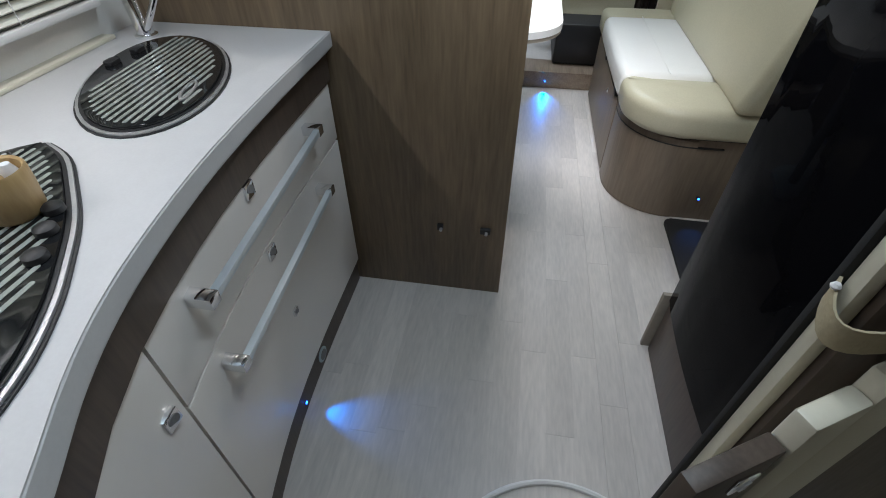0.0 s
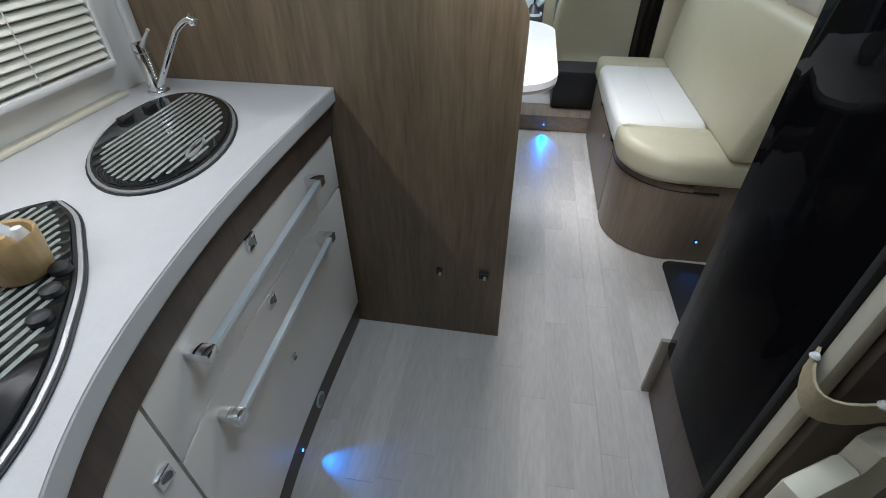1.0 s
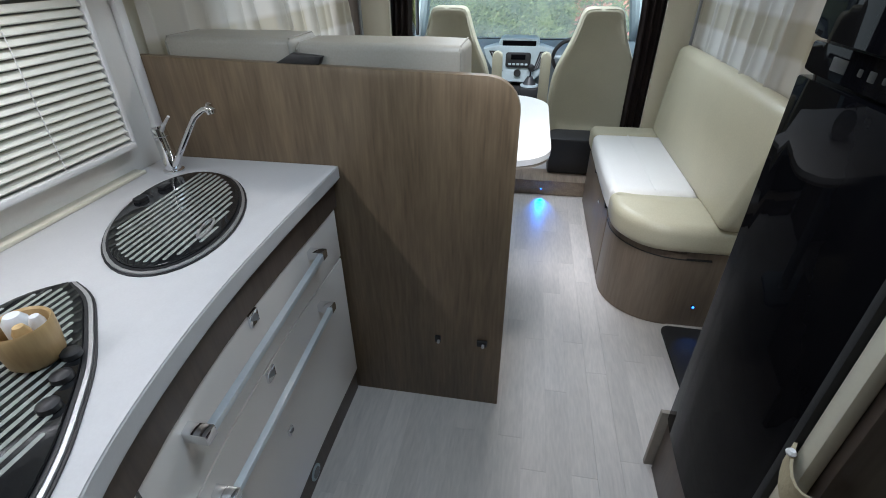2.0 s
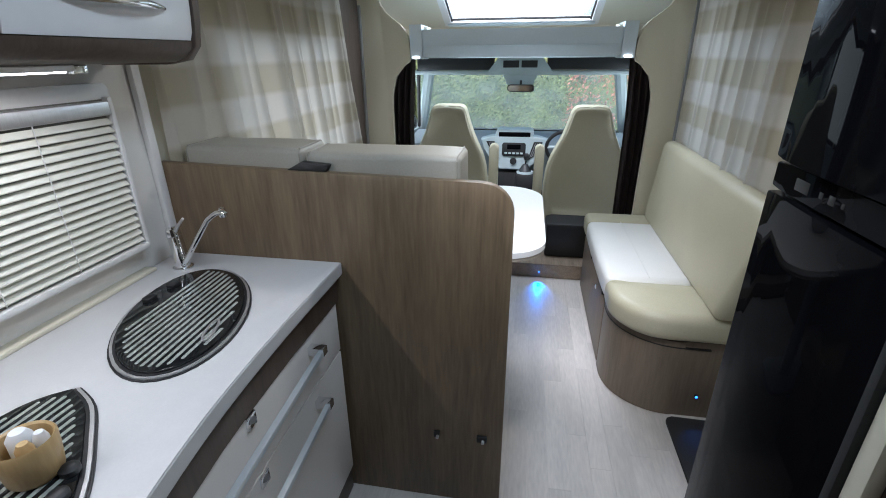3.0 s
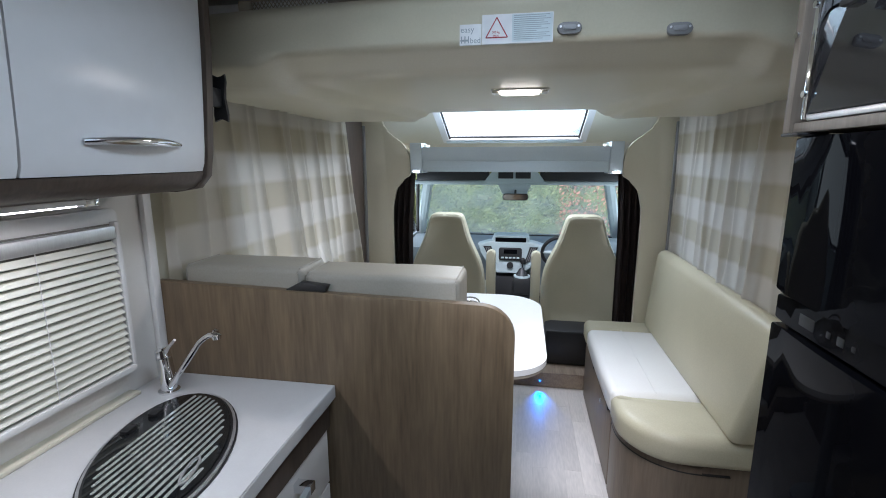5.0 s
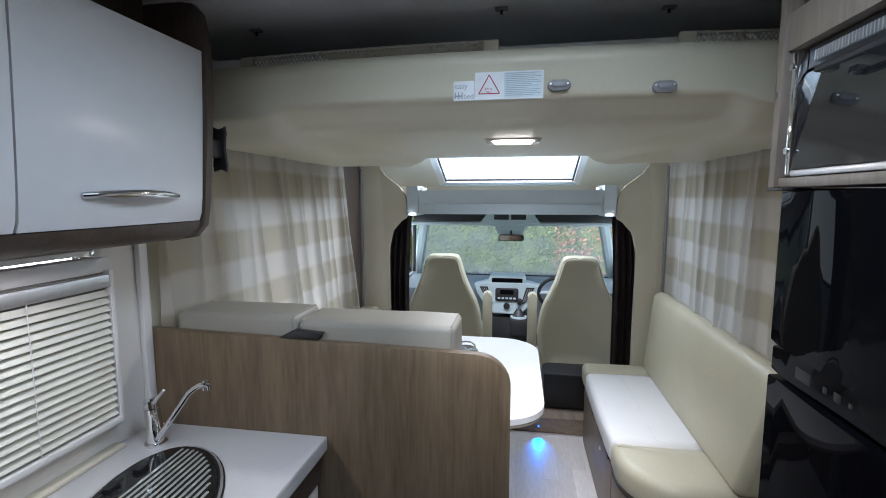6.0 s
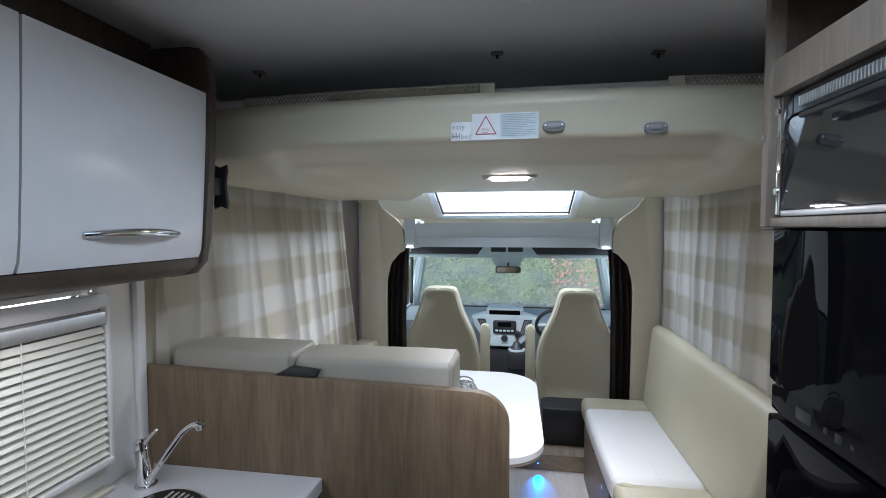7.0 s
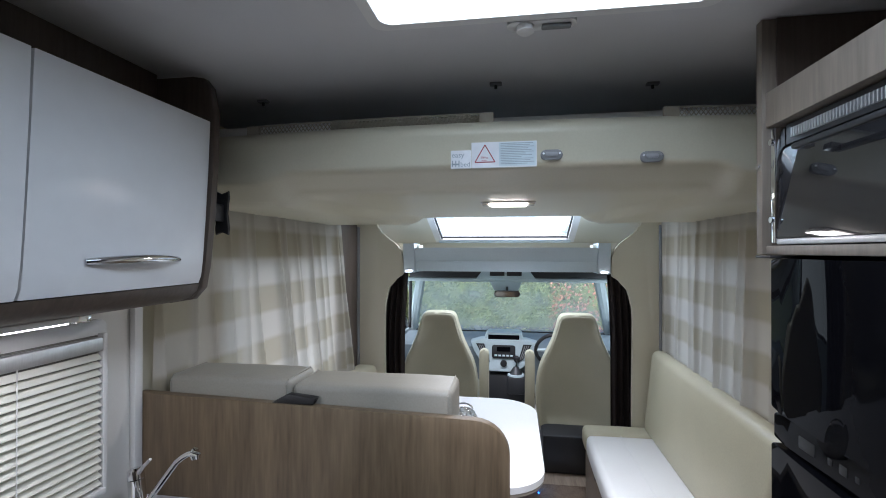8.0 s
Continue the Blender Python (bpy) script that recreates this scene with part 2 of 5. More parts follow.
def empty(name, base, label, category, group="", kind=""):
    ob = new(name)
    ob.location = base
    ob.empty_display_size = 0.1
    PLACE[ob.name] = Vector(base)
    return tagged(ob, label, category, group, kind)


def part(name, bm, mat, parent=None, label="", smooth=40):
    """One mesh object out of a bmesh in world metres, its origin at its base, under a thing, a part, or on its own."""
    me = bpy.data.meshes.new(name)
    bmesh.ops.recalc_face_normals(bm, faces=bm.faces)
    co = np.array([v.co for v in bm.verts])
    lo, hi = co.min(0), co.max(0)
    c = Vector(((lo[0] + hi[0]) / 2, (lo[1] + hi[1]) / 2, lo[2]))
    bmesh.ops.translate(bm, verts=bm.verts, vec=-c)
    if smooth:
        for f in bm.faces:
            f.smooth = True
        for e in bm.edges:
            e.smooth = len(e.link_faces) == 2 and e.calc_face_angle(9) < radians(smooth)
    bm.to_mesh(me)
    bm.free()
    me.materials.append(mat)
    ob = new(name, me)
    PLACE[ob.name] = c
    if parent:
        ob.parent = parent
        ob.location = c - PLACE[parent.name]
    else:
        ob.location = c
    if label:
        ob["label"] = label
    return ob


def bmnew():
    return bmesh.new()


def box(bm, lo, hi, bevel=0.0, seg=2):
    r = bmesh.ops.create_cube(bm, size=1)
    vs = r["verts"]
    for v in vs:
        for i in range(3):
            v.co[i] = lo[i] if v.co[i] < 0 else hi[i]
    if bevel:
        es = {e for v in vs for e in v.link_edges}
        bmesh.ops.bevel(bm, geom=list(es), offset=bevel, segments=seg, affect="EDGES", profile=0.5)
    return bm


def boxes(*rows, bevel=0.0):
    bm = bmnew()
    for lo, hi in rows:
        box(bm, lo, hi, bevel)
    return bm


def prism(bm, outline, axis, lo, hi, bevel=0.0, seg=2):
    """Extrudes a flat outline of (u, v) along an axis: x takes (y, z), y takes (x, z), z takes (x, y)."""
    def at(u, v, w):
        return {"x": (w, u, v), "y": (u, w, v), "z": (u, v, w)}[axis]
    a = [bm.verts.new(at(u, v, lo)) for u, v in outline]
    b = [bm.verts.new(at(u, v, hi)) for u, v in outline]
    n = len(a)
    caps = [bm.faces.new(a), bm.faces.new(b[::-1])]
    for i in range(n):
        bm.faces.new((a[i], b[i], b[(i + 1) % n], a[(i + 1) % n]))
    if bevel:
        es = {e for f in caps for e in f.edges}
        bmesh.ops.bevel(bm, geom=list(es), offset=bevel, segments=seg, affect="EDGES", profile=0.5)
    return bm


def rounded(x0, y0, x1, y1, r, n=6):
    """Outline of a rectangle with corner radii (one, or four from the low corner anticlockwise)."""
    rs = r if isinstance(r, (tuple, list)) else (r,) * 4
    out = []
    for (cx, cy, sx, sy, a0), q in zip(((x0, y0, 1, 1, 180), (x1, y0, -1, 1, 270), (x1, y1, -1, -1, 0), (x0, y1, 1, -1, 90)), rs):
        if q <= 0:
            out.append((cx, cy))
            continue
        for k in range(n + 1):
            a = radians(a0 + 90 * k / n)
            out.append((cx + sx * q + q * math.cos(a), cy + sy * q + q * math.sin(a)))
    return out


def tube(bm, pts, r, n=10, cap=True):
    pts = [Vector(p) for p in pts]
    rings = []
    for i, p in enumerate(pts):
        d = (pts[min(i + 1, len(pts) - 1)] - pts[max(i - 1, 0)]).normalized()
        up = Vector((0, 0, 1)) if abs(d.z) < 0.9 else Vector((0, 1, 0))
        a = d.cross(up).normalized()
        b = a.cross(d)
        rad = r[i] if isinstance(r, (list, tuple)) else r
        rings.append([bm.verts.new(p + (a * math.cos(2 * math.pi * k / n) + b * math.sin(2 * math.pi * k / n)) * rad) for k in range(n)])
    for i in range(len(rings) - 1):
        for k in range(n):
            bm.faces.new((rings[i][k], rings[i][(k + 1) % n], rings[i + 1][(k + 1) % n], rings[i + 1][k]))
    if cap:
        bm.faces.new(rings[0][::-1])
        bm.faces.new(rings[-1])
    return bm


def arc(p0, p1, p2, n=10):
    """A smooth curve from p0 to p2 that bends towards p1."""
    p0, p1, p2 = Vector(p0), Vector(p1), Vector(p2)
    return [(1 - s) ** 2 * p0 + 2 * s * (1 - s) * p1 + s * s * p2 for s in (k / n for k in range(n + 1))]


def lathe(bm, c, profile, n=24):
    rings = [[bm.verts.new((c[0] + r * math.cos(2 * math.pi * k / n), c[1] + r * math.sin(2 * math.pi * k / n), c[2] + z)) for k in range(n)] for r, z in profile]
    for i in range(len(rings) - 1):
        for k in range(n):
            bm.faces.new((rings[i][k], rings[i][(k + 1) % n], rings[i + 1][(k + 1) % n], rings[i + 1][k]))
    bm.faces.new(rings[0][::-1])
    bm.faces.new(rings[-1])
    return bm


def cushion(bm, lo, hi, r=0.03, puff=0.012, cuts=7):
    """A box with rounded edges whose faces swell a little."""
    box(bm, lo, hi, r, 4)
    c = (Vector(lo) + Vector(hi)) / 2
    h = (Vector(hi) - Vector(lo)) / 2
    bmesh.ops.subdivide_edges(bm, edges=[e for e in bm.edges if e.calc_length() > 0.08], cuts=cuts, use_grid_fill=True)
    for v in bm.verts:
        q = [(v.co[i] - c[i]) / h[i] for i in range(3)]
        for i in range(3):
            j, k = (i + 1) % 3, (i + 2) % 3
            if abs(q[i]) > 0.9:
                v.co[i] += puff * math.copysign(1, q[i]) * max(0, 1 - q[j] ** 2) ** 0.5 * max(0, 1 - q[k] ** 2) ** 0.5
        v.co += 0.0015 * noise.noise_vector(v.co * 9)
    return bm


def structure(name, bm, mat, label, category="", smooth=30):
    ob = part(name, bm, mat, None, label, smooth)
    return tagged(ob, label, category or name.split("_")[0], kind="structure")


# ---- setting ----
XL, XR, PY, HC = -0.945, 1.0, 0.975, 2.03
# walls with their window openings
def wall_with_hole(x0, x1, y0, y1, z0, z1, hole):
    a, b, c, d = hole
    return boxes(((x0, y0, z0), (x1, a, z1)), ((x0, b, z0), (x1, y1, z1)), ((x0, a, z0), (x1, b, c)), ((x0, a, d), (x1, b, z1)))


structure("wall_left", wall_with_hole(XL - 0.04, XL, -1.2, 0.99, 0, HC, (-0.35, 0.80, 1.03, 1.38)), WALL, "pale grey wall panel behind the kitchen worktop", "wall")
structure("wall_left_front", wall_with_hole(XL - 0.04, XL, 0.99, 2.84, 0, HC, (1.35, 2.35, 0.85, 1.55)), CREAM_PANEL, "cream wall panel behind the dinette curtain", "wall")
structure("wall_right", wall_with_hole(XR, XR + 0.04, -1.2, 2.84, 0, HC, (1.75, 2.65, 0.85, 1.55)), CREAM_PANEL, "cream wall panel behind the side bench", "wall")
# Unseen rear wall; its dark wood keeps the fridge's reflections dim.
structure("wall_back", boxes(((XL - 0.04, -1.24, 0), (XR + 0.04, -1.2, HC))), WOOD_DARK, "plain unseen rear wall panel, kept dark to dim reflections", "wall")
structure("ceiling", boxes(((XL - 0.04, -1.24, HC), (-0.16, 2.6, HC + 0.04)), ((0.44, -1.24, HC), (XR + 0.04, 2.6, HC + 0.04)),
          ((-0.16, -1.24, HC), (0.44, 0.10, HC + 0.04)), ((-0.16, 0.68, HC), (0.44, 2.6, HC + 0.04))), CEILING, "grey fabric-lined ceiling with a roof hatch opening", "ceiling")
floor = structure("floor", boxes(((XL - 0.04, -1.24, -0.03), (XR + 0.04, 2.95, -0.004))), SUBFLOOR, "whitewashed oak vinyl plank floor with fine joints", "floor")
structure("ground", boxes(((-300, -300, -0.72), (300, 300, -0.7))), ASPHALT, "wet grey tarmac ground outside the windscreen", "ground")
# the glass of the dinette windows
for name, x, y0, y1 in (("window_1", XL - 0.02, 1.35, 2.35), ("window_2", XR + 0.02, 1.75, 2.65)):
    w = structure(name, boxes(((x - 0.02, y0 - 0.02, 0.83), (x + 0.02, y0, 1.57)), ((x - 0.02, y1, 0.83), (x + 0.02, y1 + 0.02, 1.57)),
                  ((x - 0.02, y0, 0.83), (x + 0.02, y1, 0.85)), ((x - 0.02, y0, 1.55), (x + 0.02, y1, 1.57))), WHITE_FRAME, "white-framed dinette window behind a sheer curtain", "window")
    p = part("pane", boxes(((x - 0.004, y0, 0.85), (x + 0.004, y1, 1.55))), DAY_PANE, w, "misted acrylic pane")
    p.visible_shadow = False

# partition between kitchen and dinette, rounded at its free upper corner
outline = [(x, z - 0.028 * (x - XL) * (z > 0.9)) for x, z in rounded(XL, 0.0, 0.088, 1.185, (0, 0, 0.085, 0), 8)]
bm = prism(bmnew(), outline, "y", PY, PY + 0.028, 0.002)
tagged(part("partition", bm, WOOD, None), "walnut-effect partition panel with a rounded corner beside the worktop", "partition", kind="structure")

# ---- kitchen ----
WT = 0.905
EDGE = [(-0.410, 0.974), (-0.414, 0.66), (-0.408, 0.42), (-0.392, 0.25), (-0.366, 0.10), (-0.332, -0.01), (-0.285, -0.11), (-0.235, -0.22), (-0.19, -0.34), (-0.165, -0.5), (-0.165, -0.8)]


def smooth_line(pts, n=5):
    """Catmull-Rom through plan points."""
    out = []
    for i in range(len(pts) - 1):
        a, b, c, d = (Vector(pts[max(0, min(len(pts) - 1, j))]) for j in (i - 1, i, i + 1, i + 2))
        for k in range(n):
            s = k / n
            out.append(tuple(0.5 * (2 * b + (c - a) * s + (2 * a - 5 * b + 4 * c - d) * s * s + (3 * b - a - 3 * c + d) * s ** 3)))
    return out + [tuple(pts[-1])]


def edge_x(y):
    line = smooth_line(EDGE)
    for (x0, y0), (x1, y1) in zip(line, line[1:]):
        if y1 <= y <= y0:
            return x0 + (x1 - x0) * (y - y0) / (y1 - y0)
    return line[-1][0]


bm = prism(bmnew(), smooth_line(EDGE) + [(XL + 0.001, -0.8), (XL + 0.001, 0.974)], "z", WT - 0.04, WT, 0.003)
slab = tagged(part("worktop", bm, WORKTOP), "matt white curved kitchen worktop against the partition", "worktop")

# carcass below the worktop with drawers and a door on curved fronts


def front_piece(bm, y0, y1, z0, z1, out, thick, n=8):
    """A panel that follows the worktop's curve, its face `out` behind the worktop's edge."""
    outer = [(edge_x(y) - out, y) for y in (y0 + (y1 - y0) * k / n for k in range(n + 1))]
    inner = [(x - thick, y) for x, y in outer[::-1]]
    return prism(bm, outer + inner, "z", z0, z1, 0.002)


ys_ = [0.972 - 1.77 * k / 40 for k in range(41)]
bm = bmnew()
rows_ = [[bm.verts.new((edge_x(y) + o, y, z)) for y in ys_] for o, z in ((-0.001, WT - 0.0385), (0.0015, WT - 0.036), (0.0015, WT - 0.004), (-0.001, WT - 0.0015))]
for a, b in zip(rows_, rows_[1:]):
    for k in range(40):
        bm.faces.new((a[k], a[k + 1], b[k + 1], b[k]))
part("edge_band", bm, WORKTOP, slab, "white edge band")


def flat_x(y):
    """Plan line of the drawer and door fronts, just behind the worktop's edge."""
    return edge_x(y) - 0.022


def flat_front(bm, y0, y1, z0, z1, thick=0.018):
    return front_piece(bm, y0, y1, z0, z1, 0.022, thick, 12)


unit = empty("kitchen_unit", (-0.66, 0.2, 0), "pale gloss kitchen unit with drawers under the white worktop", "kitchen unit")
part("plinth", front_piece(bmnew(), 0.965, -0.8, 0.0, 0.112, 0.034, 0.30, 18), WOOD_DARK, unit, "dark walnut plinth")
part("body", front_piece(bmnew(), 0.97, -0.8, 0.10, 0.858, 0.075, 0.40, 14), WOOD_DARK, unit)
part("fascia", front_piece(bmnew(), 0.968, -0.8, 0.778, 0.8645, 0.018, 0.02, 18), WOOD_DARK, unit, "dark walnut strip under the worktop")


def bar_handle(parent, y0, y1, z):
    """Square bar on two block feet."""
    xa, xb = flat_x(y0) + 0.036, flat_x(y1) + 0.036
    q = 0.0075
    h = part("handle", prism(bmnew(), [(xa - q, y0 + 0.004), (xa + q, y0 + 0.004), (xb + q, y1 - 0.004), (xb - q, y1 - 0.004)], "z", z - q, z + q, 0.001), ALUMINIUM, parent, "long satin aluminium bar handle")
    for y, x in ((y0, xa), (y1 - 0.026, xb)):
        part("handle_foot", boxes(((flat_x(y + 0.026) - 0.004, y, z - 0.012), (x + 0.009, y + 0.026, z + 0.012)), bevel=0.002), CHROME, h, "polished block foot")
    return h


def push_lock(parent, place, axis="x", size=0.024, sign=1):
    """Square chrome push lock with a half-moon button."""
    x, y, z = place
    k = size / 2
    if axis == "x":
        lk = part("lock", boxes(((x - 0.008, y - k, z - k), (x + 0.004 * sign, y + k, z + k)), bevel=0.0015), CHROME, parent, "square chrome push lock")
        pts = [(y + 0.7 * k * math.cos(a), z + 0.7 * k * math.sin(a)) for a in (radians(-60 + 20 * j) for j in range(13))]
        part("button", prism(bmnew(), pts, "x", x + 0.004 * sign, x + 0.006 * sign), GREY_PLASTIC, lk)
    return lk


for z0, z1, hz, lz, ly in ((0.610, 0.774, 0.735, 0.7575, 0.480), (0.115, 0.604, 0.555, 0.5845, 0.485)):
    d = part("drawer_front", flat_front(bmnew(), 0.955, 0.097, z0, z1), FRONT, unit)
    bar_handle(d, 0.205, 0.785, hz)
    push_lock(d, (flat_x(ly) + 0.002, ly, lz), size=0.033)
push_lock(d, (flat_x(0.5) + 0.002, 0.5, 0.36), size=0.022)
door = part("door", flat_front(bmnew(), 0.090, -0.44, 0.115, 0.774), FRONT, unit)
push_lock(door, (flat_x(0.055) + 0.005, 0.055, 0.655), size=0.030)
# round port in the plinth
hx = edge_x(0.58) - 0.034
bm = tube(bmnew(), [(hx - 0.004, 0.58, 0.05), (hx + 0.005, 0.58, 0.05)], 0.026, 20)
port = part("plinth_port", bm, PALE_GREY, unit, "round pale grey service port")
part("port_cover", tube(bmnew(), [(hx, 0.58, 0.05), (hx + 0.007, 0.58, 0.05)], 0.018, 18), GREY_PLASTIC, port)


def marker(place, aim, parent=None):
    """Small blue marker lamp set in a face."""
    p, d = Vector(place), Vector(aim)
    ob = tagged(part("marker_light", tube(bmnew(), [p - d * 0.006, p + d * 0.003], 0.007, 12), BLACK), "tiny blue marker light set into a plinth", "marker light", "blue marker lights")
    part("lens", tube(bmnew(), [p + d * 0.003, p + d * 0.005], 0.0045, 10), BLUE_LED, ob, "glowing blue lens")
    return ob


marker((edge_x(0.42) - 0.034, 0.42, 0.035), (1, 0, 0))

# upright wall trim at the end of the worktop, ledge under the window
structure("trim_corner", boxes(((XL, 0.945, WT), (XL + 0.018, 0.974, 1.455)), bevel=0.004), WHITE_FRAME, "white corner trim between kitchen wall and partition", "trim")
structure("trim_ledge", boxes(((XL, -0.8, WT), (XL + 0.036, 0.84, WT + 0.010)), bevel=0.003), CREAM_PANEL, "cream ledge along the back of the worktop", "trim")

# kitchen window with pleated blind
win = structure("window_3", prism(bmnew(), rounded(-0.45, 0.978, 0.852, 1.410, 0.015), "x", XL, XL + 0.022, 0.004), WHITE_FRAME, "white kitchen window frame with a pleated blind", "window")
blind = empty("pleated_blind", (XL + 0.03, 0.2, 0.996), "cream pleated blind drawn down over the kitchen window", "blind")
# Dark sheet puts the shade between the pleats into colour.
part("backing", boxes(((XL + 0.022, -0.42, 1.001), (XL + 0.026, 0.822, 1.373))), SHADE, blind, "dark sheet standing in for the shade behind the pleats")
part("head_rail", boxes(((XL + 0.024, -0.42, 1.336), (XL + 0.045, 0.822, 1.370)), bevel=0.006), STEEL, blind, "satin grey head rail")
for y in (-0.425, 0.824):
    part("side_rail", boxes(((XL + 0.022, y, 0.991), (XL + 0.040, y + 0.014, 1.378)), bevel=0.003), WHITE_FRAME, blind)
part("sill_rail", boxes(((XL + 0.022, -0.42, 0.982), (XL + 0.046, 0.83, 0.998)), bevel=0.004), WHITE_FRAME, blind)
NSLAT = 17
for k in range(NSLAT):
    z = 1.004 + k * (1.332 - 1.004) / NSLAT
    pitch = (1.332 - 1.004) / NSLAT
    bm = prism(bmnew(), [(XL + 0.027, z), (XL + 0.040, z + pitch * 0.10), (XL + 0.041, z + pitch * 0.22), (XL + 0.029, z + pitch * 0.86), (XL + 0.027, z + pitch * 0.82)], "y", -0.41, 0.820)
    part("slat", bm, SLAT, blind, smooth=0)
for y in (0.05, 0.45, 0.62):
    part("cord", tube(bmnew(), [(XL + 0.043, y, 1.001), (XL + 0.043, y, 1.338)], 0.0012, 6), WHITE_FRAME, blind)


def oval(c, a, b, turn, n=40, power=2.0):
    out = []
    for k in range(n):
        s = 2 * math.pi * k / n
        u = a * math.copysign(abs(math.cos(s)) ** (2 / power), math.cos(s))
        v = b * math.copysign(abs(math.sin(s)) ** (2 / power), math.sin(s))
        out.append((c[0] + u * math.cos(turn) - v * math.sin(turn), c[1] + u * math.sin(turn) + v * math.cos(turn)))
    return out


def ring(bm, outer, inner, z0, z1):
    n = len(outer)
    a = [[bm.verts.new((x, y, z)) for x, y in loop] for loop, z in ((outer, z0), (outer, z1), (inner, z1), (inner, z0))]
    for i in range(4):
        for k in range(n):
            bm.faces.new((a[i][k], a[i][(k + 1) % n], a[(i + 1) % 4][(k + 1) % n], a[(i + 1) % 4][k]))
    return bm


def inside(p, loop):
    """Whether a plan point lies inside a closed outline."""
    hit = False
    for (x0, y0), (x1, y1) in zip(loop, loop[1:] + loop[:1]):
        if (y0 > p[1]) != (y1 > p[1]) and p[0] < (x1 - x0) * (p[1] - y0) / (y1 - y0) + x0:
            hit = not hit
    return hit


def shrunk(loop, d):
    """The outline moved inwards by d."""
    n, out = len(loop), []
    for k in range(n):
        a, b = Vector(loop[k - 1]), Vector(loop[(k + 1) % n])
        t = (b - a).normalized()
        out.append((loop[k][0] - t.y * d, loop[k][1] + t.x * d))
    return out


def stripes(loop, parent, origin, lean, gap, first, last, width):
    """Pale stripes on a glass lid, each cut where it meets the outline, with round ends."""
    d = Vector((math.cos(lean), math.sin(lean)))
    q = Vector((-d.y, d.x))
    for k in range(first, last):
        run = [s for s in np.linspace(-0.4, 0.4, 401) if inside(Vector(origin) + q * (k * gap) + d * s, loop)]
        if len(run) > 10:
            p0, p1 = (Vector(origin) + q * (k * gap) + d * s for s in (run[0], run[-1]))
            w = width / 2
            pts = [p1 + d * w * math.cos(a) + q * w * math.sin(a) for a in np.linspace(-1.57, 1.57, 7)] + [p0 - d * w * math.cos(a) - q * w * math.sin(a) for a in np.linspace(-1.57, 1.57, 7)]
            part("stripe", prism(bmnew(), [tuple(p) for p in pts], "z", WT + 0.0136, WT + 0.0142), STRIPE, parent)


def sunk_unit(name, outline, label, category):
    """Steel rim, rubber seal and black glass lid let into the worktop."""
    xs_, ys_ = zip(*outline)
    th = empty(name, (sum(xs_) / len(xs_), sum(ys_) / len(ys_), WT), label, category)
    part("seal", ring(bmnew(), shrunk(outline, -0.004), outline, WT - 0.002, WT + 0.003), BLACK, th, "black rubber seal")
    part("rim", ring(bmnew(), outline, shrunk(outline, 0.0060), WT - 0.002, WT + 0.007), STEEL, th, "brushed steel rim")
    part("inner_seal", ring(bmnew(), shrunk(outline, 0.0060), shrunk(outline, 0.0115), WT - 0.002, WT + 0.009), BLACK, th)
    lid = part("lid", prism(bmnew(), shrunk(outline, 0.012), "z", WT + 0.002, WT + 0.0136, 0.001), LID, th, "black mirror glass lid")
    return th, lid


SC, STURN = (-0.656, 0.628), radians(115)
SO = oval(SC, 0.246, 0.138, STURN)
sink, lid = sunk_unit("sink", SO, "oval sink closed with a striped black glass lid", "sink")
stripes(shrunk(SO, 0.027), lid, (-0.636, 0.623), radians(92), 0.0158, -8, 7, 0.0072)
for x, y in ((-0.778, 0.660), (-0.772, 0.735)):
    bm = prism(bmnew(), [(x + dx, y + dy) for dx, dy in rounded(-0.011, -0.016, 0.011, 0.016, 0.006)], "z", WT + 0.0136, WT + 0.022, 0.002)
    part("lid_hinge", bm, BLACK, lid, "black lid hinge")
part("finger_grip", ring(bmnew(), oval((-0.543, 0.560), 0.045, 0.012, radians(105)), oval((-0.543, 0.560), 0.038, 0.007, radians(105)), WT + 0.0137, WT + 0.0165), STEEL, lid)

HO = [(-0.672, 0.358), (-0.607, 0.323), (-0.542, 0.258), (-0.480, 0.188), (-0.430, 0.113), (-0.390, 0.043), (-0.360, -0.037), (-0.352, -0.127), (-0.382, -0.207), (-0.482, -0.247), (-0.612, -0.207), (-0.712, -0.067), (-0.747, 0.133), (-0.732, 0.293)]
HO = smooth_line(HO + HO[:1], 4)[:-1][::-1]
hob, hlid = sunk_unit("hob", HO, "curved gas hob with a black glass lid, blind's reflection drawn as stripes", "hob")
# Hob stripes stand in for the blind's reflection in the black glass.
stripes(shrunk(HO, 0.026), hlid, (-0.592, 0.103), radians(88), 0.0158, -10, 9, 0.0068)
for x, y in ((-0.510, 0.190), (-0.486, 0.150), (-0.460, 0.105)):
    part("control_knob", lathe(bmnew(), (x, y, WT + 0.0143), [(0.014, 0), (0.0135, 0.008), (0.009, 0.011)], 16), BLACK, hob, "black control knob")

# mixer tap
TX, TY = -0.845, 0.866
tap = empty("mixer_tap", (TX, TY, WT), "chrome mixer tap standing in the worktop corner", "tap")
part("base_ring", lathe(bmnew(), (TX, TY, WT), [(0.027, 0), (0.027, 0.005), (0.022, 0.008)]), CHROME, tap)
part("body", tube(bmnew(), [(TX, TY, WT + 0.005), (TX - 0.004, TY + 0.002, WT + 0.061), (TX - 0.009, TY + 0.004, WT + 0.095)], [0.0205, 0.020, 0.0195], 20), CHROME, tap)
